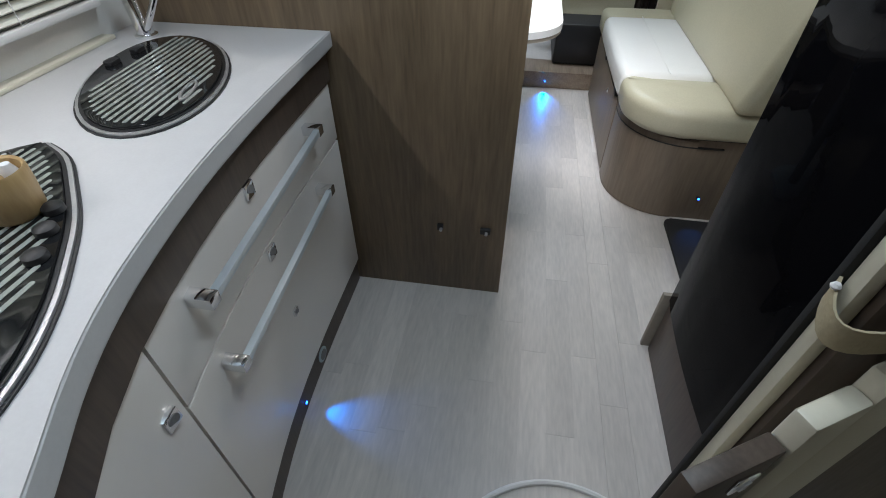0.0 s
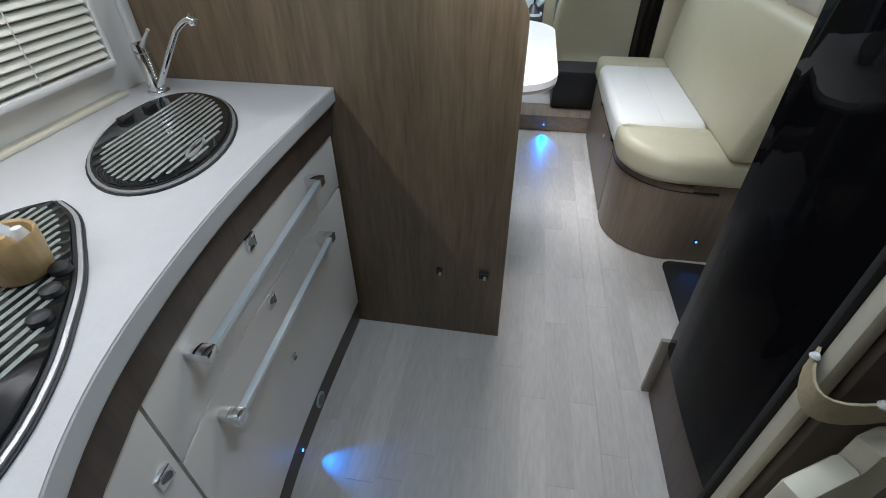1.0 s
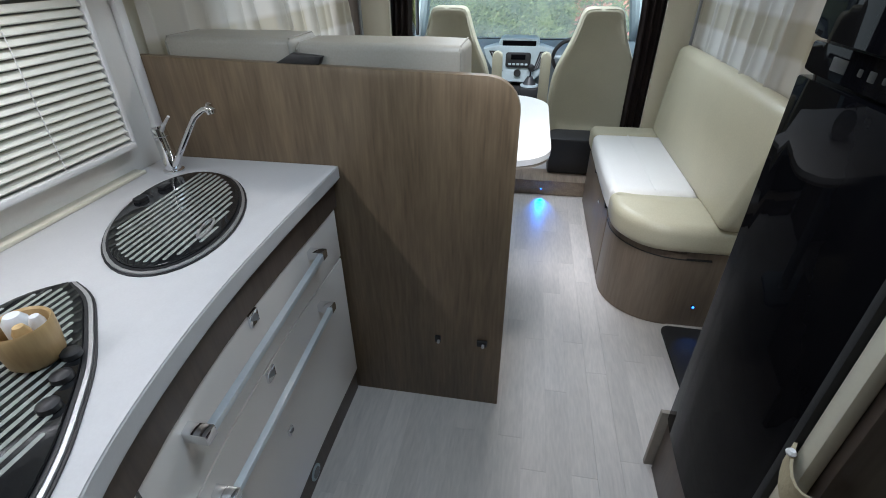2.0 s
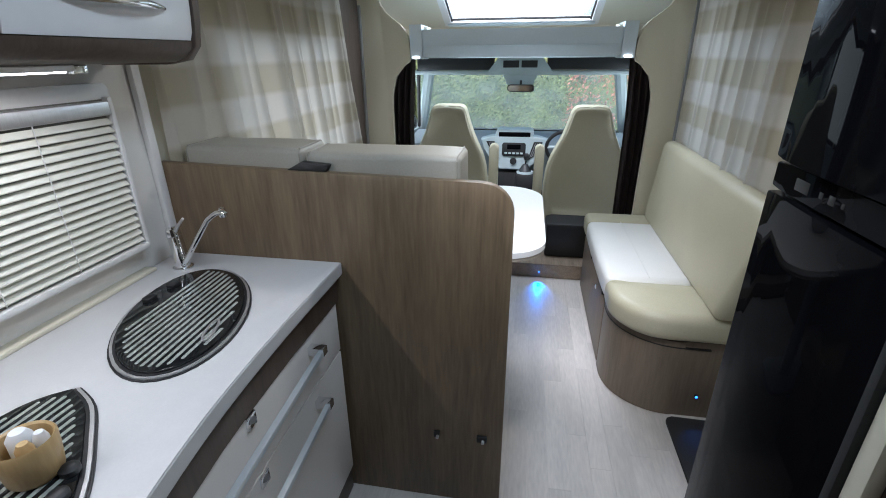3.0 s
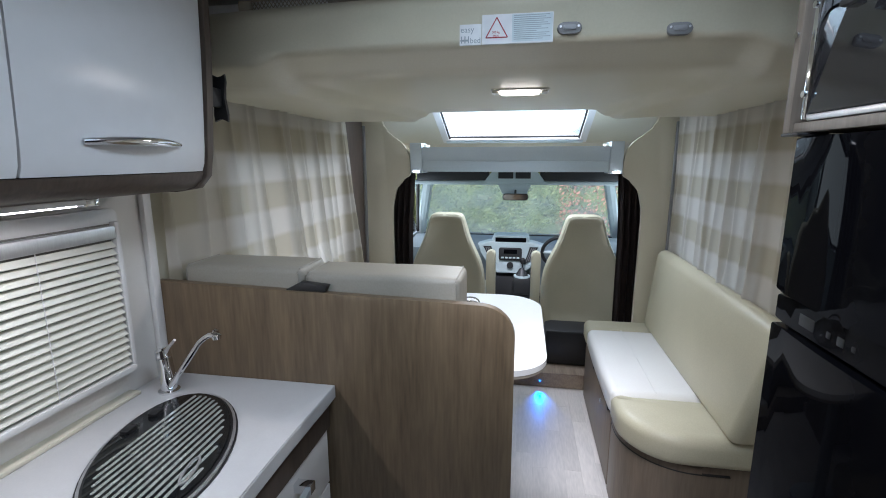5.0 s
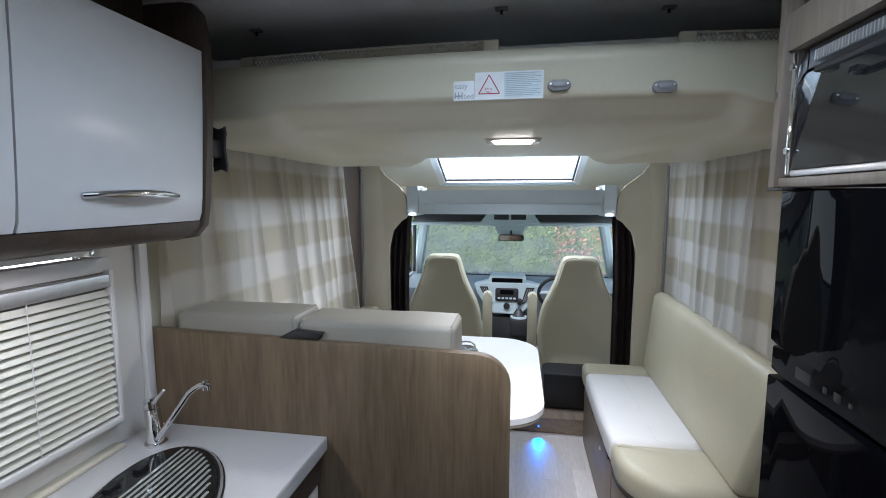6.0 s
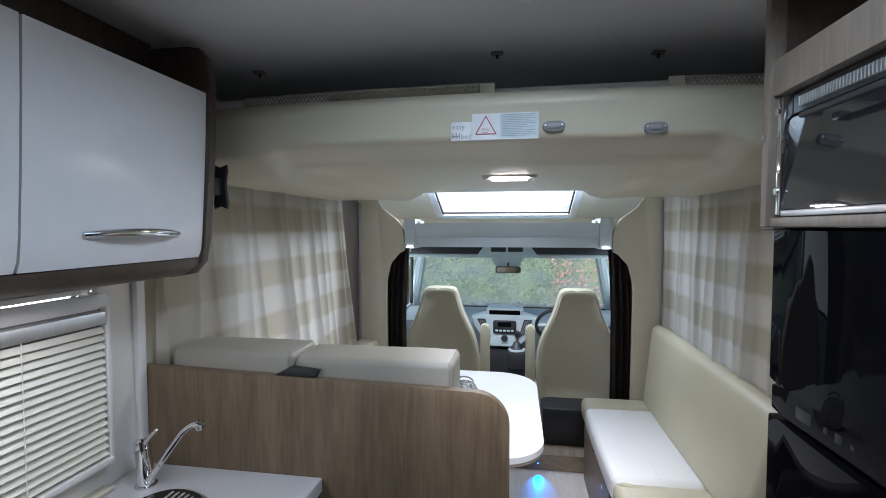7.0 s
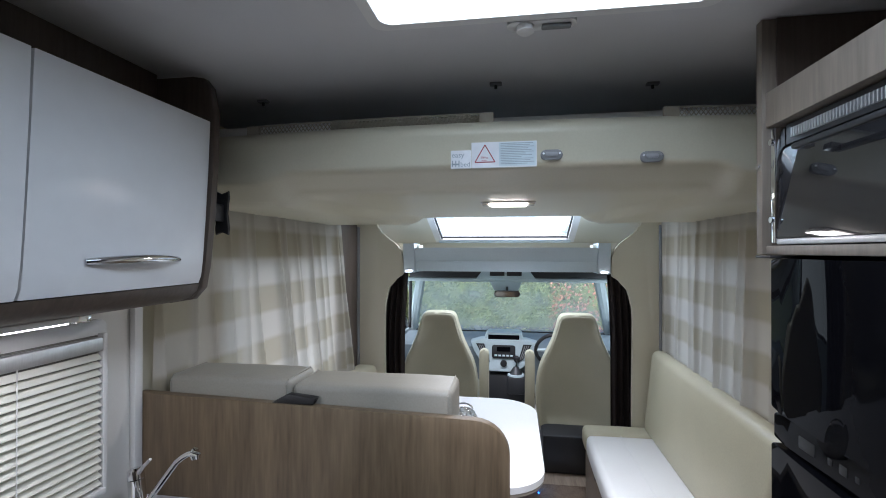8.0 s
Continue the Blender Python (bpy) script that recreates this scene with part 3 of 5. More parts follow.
part("cap", tube(bmnew(), [(TX - 0.0092, TY + 0.004, WT + 0.097), (TX - 0.0125, TY + 0.005, WT + 0.117), (TX - 0.0135, TY + 0.0055, WT + 0.122)], [0.0198, 0.0185, 0.013], 20), CHROME, tap, "chrome cartridge cap")
part("lever", tube(bmnew(), [(TX - 0.002, TY, WT + 0.109), (TX + 0.020, TY - 0.006, WT + 0.133), (TX + 0.045, TY - 0.012, WT + 0.156)], [0.0062, 0.0045, 0.0036], 10), STEEL, tap, "thin satin lever")
sp = [Vector((TX + 0.010, TY - 0.006, WT + 0.016)), Vector((TX + 0.070, TY - 0.012, WT + 0.092)), Vector((TX + 0.124, TY - 0.018, WT + 0.158)), Vector((TX + 0.141, TY - 0.020, WT + 0.171)), Vector((TX + 0.158, TY - 0.022, WT + 0.181)), Vector((TX + 0.174, TY - 0.024, WT + 0.185))]
spout = part("spout", tube(bmnew(), sp, [0.0085, 0.0075, 0.007, 0.007, 0.0072, 0.0078], 14), CHROME, tap)
part("nozzle", tube(bmnew(), [sp[-1] + Vector((-0.002, 0, 0.011)), sp[-1] + Vector((0.002, 0, 0.007)), sp[-1] + Vector((0.005, -0.001, -0.003)), sp[-1] + Vector((0.006, -0.001, -0.012))], [0.006, 0.0115, 0.0125, 0.0105], 16), CHROME, spout, "round chrome nozzle")

# bamboo cup with rolled things on the hob lid
CX, CY, CZ = -0.552, 0.178, WT + 0.0142
cup = tagged(part("bamboo_cup", lathe(bmnew(), (CX, CY, CZ), [(0.029, 0), (0.034, 0.006), (0.038, 0.04), (0.039, 0.062), (0.037, 0.065), (0.034, 0.062), (0.033, 0.04), (0.028, 0.025)], 28), BAMBOO), "pale bamboo cup standing on the hob's glass lid", "cup")
for k, (dx, dy, h, r) in enumerate(((-0.010, 0.004, 0.070, 0.016), (0.014, -0.010, 0.066, 0.011), (0.012, 0.014, 0.064, 0.010))):
    tagged(part("pebble_sachet", lathe(bmnew(), (CX + dx, CY + dy, CZ + 0.0255), [(r * 0.5, 0), (r, 0.010), (r, h - 0.032), (r * 0.6, h - 0.022)], 14), PAPER if k != 1 else BAMBOO), "small pale rolled sachet inside the bamboo cup", "sachet", "sachets in the cup")

# upper cabinets
CXF = -0.674
cab = empty("wall_cabinet", (-0.8, 0.3, 1.42), "white gloss overhead cabinet with dark walnut casing", "wall cabinet")
part("carcass", boxes(((XL + 0.001, -0.8, 1.46), (CXF - 0.022, 0.87, 1.86))), WOOD_DARK, cab)
# rounded underside board
pts = [(XL + 0.001, 1.43), (XL + 0.001, 1.46), (CXF - 0.004, 1.46), (CXF - 0.010, 1.443), (CXF - 0.03, 1.425), (CXF - 0.06, 1.415), (-0.80, 1.415)]
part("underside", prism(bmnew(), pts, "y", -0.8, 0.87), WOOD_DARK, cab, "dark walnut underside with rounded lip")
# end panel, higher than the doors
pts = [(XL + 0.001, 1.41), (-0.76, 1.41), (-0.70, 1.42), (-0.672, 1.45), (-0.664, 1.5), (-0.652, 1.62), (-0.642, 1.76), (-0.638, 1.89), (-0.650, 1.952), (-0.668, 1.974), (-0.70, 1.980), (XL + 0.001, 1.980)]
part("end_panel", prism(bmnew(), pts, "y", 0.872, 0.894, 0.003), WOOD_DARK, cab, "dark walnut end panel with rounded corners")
# Dark walnut like the casing; its tone also carries the gap's shade.
part("top_board", boxes(((XL + 0.001, -0.8, 1.86), (-0.80, 0.872, HC - 0.041))), WOOD_DARK, cab, "dark walnut board that also stands for the shaded gap above the doors")


def cabinet_door(y0, y1):
    pts = [(CXF - 0.02, 1.462), (CXF - 0.004, 1.462), (CXF + 0.003, 1.48), (CXF + 0.007, 1.52), (CXF + 0.014, 1.62), (CXF + 0.021, 1.74), (CXF + 0.027, 1.862), (CXF - 0.02, 1.862)]
    d = part("door", prism(bmnew(), pts, "y", y0, y1, 0.002), CABINET_FRONT, cab)
    mid = (y0 + y1) / 2 + 0.01
    x = CXF + 0.004
    h = []
    for k in range(15):
        s = -1 + 2 * k / 14
        h.append((x + 0.004 + 0.022 * (1 - s * s), mid + s * 0.118, 1.522 + 0.004 * (1 - s * s)))
    part("handle", tube(bmnew(), h, [0.006 + 0.003 * (1 - (-1 + 2 * k / 14) ** 2) for k in range(15)], 10), CHROME, d, "bowed chrome handle")
    return d


for y0, y1 in ((0.440, 0.868), (-0.03, 0.436), (-0.50, -0.034)):
    cabinet_door(y0, y1)
cab.location.z += 0.040  # raised to fit the camera's view
strip = tagged(part("strip_lamp", boxes(((-0.765, -0.50, 1.4440), (-0.735, 0.60, 1.4548)), bevel=0.002), WHITE_FRAME), "white LED strip lamp under the overhead cabinet", "strip lamp")
part("led_strip", boxes(((-0.758, -0.49, 1.4410), (-0.742, 0.585, 1.4439))), WHITE_LED, strip, "glowing white strip")
part("strip_switch", boxes(((-0.757, 0.602, 1.4390), (-0.743, 0.635, 1.4548)), bevel=0.002), CHROME, strip)
# screen bracket on the end panel
tb = empty("screen_bracket", (-0.655, 0.92, 1.6), "black screen bracket screwed to the cabinet end", "bracket")
bm = prism(bmnew(), [(-0.018, -0.058), (0.0, -0.048), (0.018, -0.058), (0.020, -0.04), (0.012, 0), (0.020, 0.04), (0.018, 0.058), (0, 0.048), (-0.018, 0.058), (-0.020, 0.04), (-0.012, 0), (-0.020, -0.04)], "y", 0.935, 0.943, 0.002)
bmesh.ops.translate(bm, verts=bm.verts, vec=(-0.662, 0, 1.681))
part("plate", bm, BLACK, tb)
part("arm", boxes(((-0.672, 0.894, 1.658), (-0.655, 0.936, 1.703)), bevel=0.003), BLACK, tb)

# two sockets low on the partition
for x, w in ((-0.129, 0.020), (0.022, 0.034)):
    s = tagged(part("aerial_socket", boxes(((x - w / 2, PY - 0.012, 0.286), (x + w / 2, PY - 0.0003, 0.310)), bevel=0.003), BLACK), "small black socket on the partition near the floor", "socket", "sockets on the partition")
    part("plug_pin", tube(bmnew(), [(x + 0.004, PY - 0.012, 0.296), (x + 0.004, PY - 0.022, 0.294)], 0.005, 10), STEEL, s)

# ---- dinette and side bench ----


def pillow(bm, outline, z0, z1, r, swell=0.012):
    """A padded slab over a plan outline, with rolled edges and a swelling top."""
    prof = [(r * 0.5, z0), (r * 0.15, z0 + r * 0.25), (0.0, z0 + r * 0.7)]
    prof += [(r * (1 - math.cos(a)), z1 - r + r * math.sin(a)) for a in (radians(90 * k / 6) for k in range(7))]
    rings = [[bm.verts.new((x, y, z + 0.0015 * noise.noise((x * 14, y * 14, z * 9)))) for x, y in shrunk(outline, d)] for d, z in prof]
    n = len(outline)
    mx, my = sum(p[0] for p in outline) / n, sum(p[1] for p in outline) / n
    top = shrunk(outline, r)
    for k, up in ((0.85, 0.4), (0.65, 0.75), (0.4, 0.95), (0.05, 1.0)):
        rings.append([bm.verts.new((mx + (x - mx) * k, my + (y - my) * k, z1 + swell * up + 0.0015 * noise.noise((x * 9, y * 9, k)))) for x, y in top])
    for p, q in zip(rings, rings[1:]):
        for k in range(n):
            bm.faces.new((p[k], p[(k + 1) % n], q[(k + 1) % n], q[k]))
    bm.faces.new(rings[0][::-1])
    bm.faces.new(rings[-1])
    return bm


# bench plinth with a rounded near corner
BX, BY0, BY1 = 0.522, 1.53, 2.78
bench = empty("side_bench", (0.76, 2.1, 0), "side bench with walnut base and cream and white leather cushions", "bench")
part("base", prism(bmnew(), rounded(BX + 0.012, BY0 + 0.02, XR - 0.002, BY1, (0.26, 0, 0, 0), 12), "z", 0.0, 0.385, 0.002), WOOD_LAMPLIT, bench)
part("curved_front", prism(bmnew(), rounded(BX + 0.004, BY0 + 0.012, 0.80, 1.86, (0.262, 0, 0, 0), 12), "z", 0.004, 0.375, 0.002), WOOD_LAMPLIT, bench, "curved walnut corner panel")
part("flap", boxes(((BX + 0.002, 1.87, 0.02), (BX + 0.014, 2.74, 0.37)), bevel=0.002), WOOD_LAMPLIT, bench, "walnut locker flap")
part("flap_lock", boxes(((BX - 0.004, 2.12, 0.30), (BX + 0.003, 2.142, 0.322)), bevel=0.002), CHROME, bench)
# Thin black strip draws the shadow line under the bench rim.
part("shadow_strip", prism(bmnew(), rounded(BX + 0.0025, BY0 + 0.0105, 0.90, 1.866, (0.264, 0, 0, 0), 12), "z", 0.345, 0.350), BLACK, bench, "black strip standing in for the shadow line under the rim")
# Black board gives the gap under the cushions its shade.
part("seat_shade_board", prism(bmnew(), rounded(BX + 0.008, BY0 + 0.008, XR - 0.004, BY1, (0.25, 0, 0, 0), 12), "z", 0.385, 0.398), BLACK, bench, "black board standing in for the shade under the cushion")
bm = pillow(bmnew(), rounded(BX - 0.014, BY0 - 0.022, XR - 0.006, 1.828, (0.23, 0.03, 0.02, 0.02), 14), 0.392, 0.512, 0.042)
part("end_cushion", bm, CREAM_LEATHER, bench, "cream leather end cushion with rounded corner")
bm = cushion(bmnew(), (BX - 0.012, 1.828, 0.398), (XR - 0.006, 2.62, 0.515), 0.03, 0.008)
part("seat_cushion", bm, WHITE_LEATHER, bench, "white leather seat cushion")
bm = cushion(bmnew(), (BX - 0.012, 2.618, 0.398), (XR - 0.006, 2.79, 0.517), 0.03, 0.004, 3)
part("far_cushion", bm, CREAM_LEATHER, bench)
part("seat_seam", tube(bmnew(), [(0.70, 1.84, 0.5195), (0.70, 2.22, 0.5225), (0.70, 2.61, 0.5195)], 0.002, 6), WHITE_LEATHER, bench)
bm = bmnew()
cushion(bm, (0.86, 1.50, 0.505), (XR - 0.012, 2.76, 0.990), 0.035, 0.010)
for v in bm.verts:
    v.co.x += (v.co.z - 0.5) * 0.10 * (1 if v.co.x < 0.94 else 0)
    if v.co.y < 1.7:
        v.co.y += (0.5 - v.co.z) * 0.30
part("backrest", bm, CREAM_LEATHER, bench, "tall cream leather backrest")
for y in (1.92, 2.36):
    part("latch", boxes(((BX - 0.006, y, 0.372), (BX + 0.012, y + 0.035, 0.396)), bevel=0.003), BLACK, bench, "black seat latch")

# dinette seat behind the partition
dseat = empty("dinette_bench", (-0.47, 1.2, 0), "cream leather dinette bench backing on to the partition", "bench")
part("base", boxes(((XL + 0.002, 1.005, 0.0), (-0.06, 1.44, 0.38)), bevel=0.004), WOOD, dseat)
bm = cushion(bmnew(), (XL + 0.004, 1.08, 0.38), (-0.05, 1.47, 0.50), 0.03, 0.01)
part("seat_cushion", bm, CREAM_LEATHER, dseat)
for x0, x1, zt, y1 in ((-0.875, -0.506, 1.228, 1.13), (-0.500, -0.060, 1.218, 1.13)):
    bm = cushion(bmnew(), (x0, 1.006, 0.52), (x1, y1 + 0.04, zt), 0.016, 0.004)
    bk = part("back_cushion", bm, GREIGE_LEATHER, dseat)
    for x in (x0 + 0.010, x1 - 0.010):
        part("edge_seam", tube(bmnew(), [(x, 1.004, 0.90), (x, 1.004, zt - 0.012), (x, 1.014, zt + 0.0005), (x, y1 + 0.028, zt + 0.0005), (x, y1 + 0.041, zt - 0.012), (x, y1 + 0.041, 0.9)], 0.0022, 6), GREIGE_LEATHER, bk)
bm = prism(bmnew(), [(-0.550, 1.172), (-0.50, 1.198), (-0.42, 1.191), (-0.43, 1.172)], "y", 0.982, 1.006, 0.003)
part("bracket", bm, BLACK, dseat, "black bracket between the back cushions")

# table
TZ = 0.80
table = empty("dinette_table", (-0.3, 1.85, 0), "white dinette table with rounded corners on a pedestal", "table")
part("tabletop", prism(bmnew(), rounded(-0.88, 1.36, 0.205, 2.30, (0.03, 0.16, 0.20, 0.03), 10), "z", TZ - 0.022, TZ, 0.006, 3), SKIN_TOP, table, "white table top")
part("table_edge", prism(bmnew(), rounded(-0.878, 1.362, 0.203, 2.298, (0.03, 0.16, 0.20, 0.03), 10), "z", TZ - 0.034, TZ - 0.022), TAUPE_EDGE, table, "taupe underside edge")
part("column", tube(bmnew(), [(-0.28, 1.9, 0.02), (-0.28, 1.9, TZ - 0.034)], 0.04, 20), GREY_TRIM, table)
part("foot", prism(bmnew(), rounded(-0.44, 1.74, -0.12, 2.06, 0.06), "z", 0.0, 0.022, 0.005), GREY_TRIM, table, "blue-grey metal foot plate")
part("slide_rail", boxes(((-0.35, 1.83, TZ - 0.06), (0.12, 1.97, TZ - 0.034)), bevel=0.004), GREY_TRIM, table)
# hammered silver lantern with a loop handle
VX, VY = -0.118, 1.80
pot = empty("lantern", (VX, VY, TZ), "round hammered silver lantern standing on the table", "lantern")
bm = lathe(bmnew(), (VX, VY, TZ), [(0.034, 0), (0.038, 0.004), (0.040, 0.010), (0.053, 0.022), (0.061, 0.040), (0.063, 0.056), (0.060, 0.074), (0.050, 0.092), (0.038, 0.102), (0.034, 0.104), (0.032, 0.098)], 40)
part("bowl", bm, HAMMERED, pot)
part("handle", tube(bmnew(), [(VX + 0.040 * math.cos(a), VY + 0.010 * math.sin(a), TZ + 0.104 + 0.022 * math.sin(a)) for a in np.linspace(0, math.pi, 15)], 0.0035, 8), CHROME, pot, "thin chrome loop handle")
# small seat side cushion by the far wall
bm = cushion(bmnew(), (XL + 0.004, 2.45, 0.5), (-0.80, 2.79, 0.83), 0.03, 0.008, 4)
side = tagged(part("side_cushion", bm, CREAM_LEATHER), "cream leather side cushion against the curtained wall", "cushion")
bm = boxes(((XL + 0.004, 2.40, 0.0), (-0.55, 2.79, 0.5)), bevel=0.004)
tagged(part("seat_box", bm, WOOD), "walnut seat box under the side cushion", "seat box")

# curtains with folds
def curtain(name, x, y0, y1, z0, z1, flare, label, folds=11):
    rows_n, cols = 26, 260
    bm = bmnew()
    uvl = bm.loops.layers.uv.new("UVMap")
    rnd = random.Random(5 if x < 0 else 9)
    ph = [rnd.uniform(0, 6.28) for _ in range(6)]
    ridges = [((k + 0.5 + rnd.uniform(-0.35, 0.35)) / folds, rnd.uniform(-0.03, 0.05), rnd.uniform(0.006, 0.014), rnd.uniform(0.7, 1.8)) for k in range(folds)]
    grid = []
    for j in range(rows_n + 1):
        v = j / rows_n
        line = []
        for i in range(cols + 1):
            u = i / cols
            s = 0.22 * math.sin(9 * u + ph[0] + v) + 0.1 * math.sin(23 * u + ph[1] - 2 * v)
            for c0, drift, wd, h in ridges:
                q = (u - c0 - drift * (1 - v) - 0.006 * math.sin(5 * v + 40 * c0)) / wd
                s += h * math.exp(-abs(q) ** (1.1 if q < 0 else 2.2))
            spread = 1 - v
            xx = x + (1 if x < 0 else -1) * (0.022 + 0.022 * s * (0.7 + 0.5 * spread))
            yy = y0 + (y1 + flare * spread - y0) * u
            line.append((bm.verts.new((xx, yy, z0 + (z1 - z0) * v)), u * (y1 - y0), z0 + (z1 - z0) * v))
        grid.append(line)
    for j in range(rows_n):
        for i in range(cols):
            q = (grid[j][i], grid[j][i + 1], grid[j + 1][i + 1], grid[j + 1][i])
            f = bm.faces.new([p[0] for p in q])
            for l, p in zip(f.loops, q):
                l[uvl].uv = (p[1], p[2])
    return tagged(part(name, bm, CURTAIN, smooth=180), label, "curtain", "sheer window curtains")


curtain("sheer_curtain", XL, 1.0, 2.44, 0.72, 1.77, 0.22, "sheer white curtain with beige woven squares, hanging in folds", 15)
curtain("sheer_curtain", XR, 1.30, 2.80, 0.90, 1.80, 0.0, "sheer white curtain with beige woven squares above the bench", 14)
for x in (XL + 0.02, XR - 0.05):
    y0, y1 = (1.0, 2.4) if x < 0 else (1.30, 2.8)
    tagged(part("curtain_rail", boxes(((x, y0, 1.772), (x + 0.03, y1, 1.79))), WHITE_FRAME), "white curtain rail under the bed", "curtain rail", "curtain rails")

# ---- drop-down bed ----
bed = empty("drop_down_bed", (0.03, 1.5, 1.7), "cream moulded drop-down bed raised under the ceiling", "bed")


def bow(x, depth=0.07):
    return depth * ((x - 0.03) / 0.95) ** 2


def smooth_step(v):
    v = min(1.0, max(0.0, v))
    return v * v * (3 - 2 * v)


def bed_under(x, y):
    """Height of the bed's underside: a pale panel that narrows to the front of the vehicle, and lower wings at both sides."""
    crease = 0.57 - 0.20 * (y - 1.05) / 1.05
    wing = smooth_step((abs(x - 0.03) - crease) / 0.055)
    return 1.744 - 0.030 * wing + 0.012 * wing * smooth_step((abs(x - 0.03) - crease - 0.05) / 0.3)


def bed_slice(x):
    s = abs(x - 0.03)
    f = 0.955 + bow(x)
    end = smooth_step((s - 0.42) / 0.10)
    back = 2.11 + 0.24 * end
    wing = smooth_step((s - 0.53) / 0.10)
    lip = 1.781 - 0.022 * wing
    low = bed_under(x, f + 0.16)
    front = [(f + 0.045, 1.905), (f + 0.02, 1.903), (f + 0.006, 1.886), (f + 0.002, 1.87), (f + 0.004, 1.866), (f, 1.80), (f + 0.006, lip + 0.012), (f + 0.014, lip + 0.004), (f + 0.03, lip),
             (f + 0.08, low + 0.0155 - 0.004 * wing), (f + 0.113, low + 0.0120 - 0.003 * wing), (f + 0.117, low + 0.0085 - 0.001 * wing)]
    under = [(y, bed_under(x, y)) for y in np.linspace(f + 0.16, back - 0.06, 18)]
    end_z = bed_under(x, back)
    return front + under + [(back - 0.02, end_z + 0.006), (back, end_z + 0.025), (back, 1.86), (back - 0.02, 1.9)]


bm = bmnew()
xs = np.linspace(XL + 0.004, XR - 0.004, 97)
loops = [[bm.verts.new((x, y, z)) for y, z in bed_slice(x)] for x in xs]
for a, b in zip(loops, loops[1:]):
    for k in range(len(a)):
        bm.faces.new((a[k], b[k], b[(k + 1) % len(a)], a[(k + 1) % len(a)]))
bm.faces.new(loops[0])
bm.faces.new(loops[-1][::-1])
part("shell", bm, BED_PLASTIC, bed, "cream moulded shell with bowed front", 50)
# grooves pressed into the underside
for pts in ([(-0.24, 1.10, 1.7575), (0.08, 1.085, 1.7585), (0.42, 1.10, 1.7575)],):
    part("pressed_rib", tube(bmnew(), arc(*pts, 12), 0.003, 8), BED_PLASTIC, bed)
mattress = bmnew()
cushion(mattress, (XL + 0.03, 1.06, 1.88), (XR - 0.03, 1.88, 1.945), 0.03, 0.0, 3)
part("mattress", mattress, WHITE_LEATHER, bed, "thin pale mattress")
# rumpled bedding that shows above the bed's edge
bm = cushion(bmnew(), (-0.40, 1.02, 1.905), (0.02, 1.30, 1.938), 0.016, 0.004, 6)
for v in bm.verts:
    if v.co.z > 1.92:
        v.co.z += 0.012 * noise.noise((v.co.x * 11, v.co.y * 8, 0.3))
tagged(part("folded_blanket", bm, NET, smooth=60), "rumpled beige blanket lying on the raised bed", "blanket")
# storage net along the front edge
def net(x0, x1):
    bm = bmnew()
    n = int((x1 - x0) / 0.011)
    for k in range(n):
        for s in (1, -1):
            xa, xb = x0 + k * 0.011, x0 + (k + 1.6) * 0.011
            za, zb = (1.902, 1.926) if s > 0 else (1.926, 1.902)
            tube(bm, [(xa, 0.985 + bow(xa), za), (xb, 0.985 + bow(xb), zb)], 0.0013, 4, False)
    tube(bm, [(x, 0.985 + bow(x), 1.927) for x in np.linspace(x0, x1, 12)], 0.0025, 5)
    nt = part("storage_net", bm, NET, bed, "beige storage net", 0)
    for x in (x0, x1):
        part("net_tab", boxes(((x - 0.018, 0.977 + bow(x), 1.897), (x + 0.018, 0.99 + bow(x), 1.928)), bevel=0.003), NET, nt)


net(-0.62, 0.03)
net(0.47, 0.9)
# vents and warning label
for x, z in ((0.187, 1.812), (0.417, 1.803)):
    y = 0.955 + bow(x)
    v = part("vent", prism(bmnew(), rounded(x - 0.026, z - 0.012, x + 0.026, z + 0.012, 0.011), "y", y - 0.006, y + 0.01, 0.003), GREY_PLASTIC, bed, "grey oval vent cap")
    part("vent_insert", prism(bmnew(), rounded(x - 0.014, z - 0.004, x + 0.014, z + 0.006, 0.004), "y", y - 0.0085, y - 0.005, 0.001), VENT_GREY, v)
    for dx in (-0.019, 0.019):
        part("vent_screw", tube(bmnew(), [(x + dx, y - 0.008, z + 0.003), (x + dx, y - 0.005, z + 0.003)], 0.0025, 8), STEEL, v)


def words(text, place, size, mat, parent, name="lettering", turn=(90, 0, 0)):
    cu = bpy.data.curves.new(name, "FONT")
    cu.body, cu.size, cu.extrude = text, size, 0.0002
    tmp = bpy.data.objects.new(name, cu)
    me = bpy.data.meshes.new_from_object(tmp)
    me.materials.append(mat)
    ob = new(name, me)
    ob.parent = parent
    ob.matrix_basis = pose(*(Vector(place) - PLACE[parent.name]), *turn)
    PLACE[ob.name] = Vector(place)
    bpy.data.objects.remove(tmp)
    return ob


LY = 0.9515
lab = tagged(part("warning_label", boxes(((-0.005, LY, 1.785), (0.152, LY + 0.008, 1.847))), PAPER), "white warning label with a red triangle on the bed front", "label")
part("text_field", boxes(((0.062, LY - 0.0006, 1.788), (0.150, LY, 1.845))), material("pale_blue_print", (0.58, 0.66, 0.69), 0.6, bump=0), lab)
tri = bmnew()
cx, cz = 0.028, 1.8125
outer = [(cx + 0.028 * math.sin(a), cz + 0.028 * math.cos(a)) for a in (0, 2.0944, 4.1888)]
for i in range(3):
    (xa, za), (xb, zb) = outer[i], outer[(i + 1) % 3]
    tube(tri, [(xa, LY - 0.0003, za), (xb, LY - 0.0003, zb)], 0.0012, 6)
part("red_triangle", tri, RED, lab)
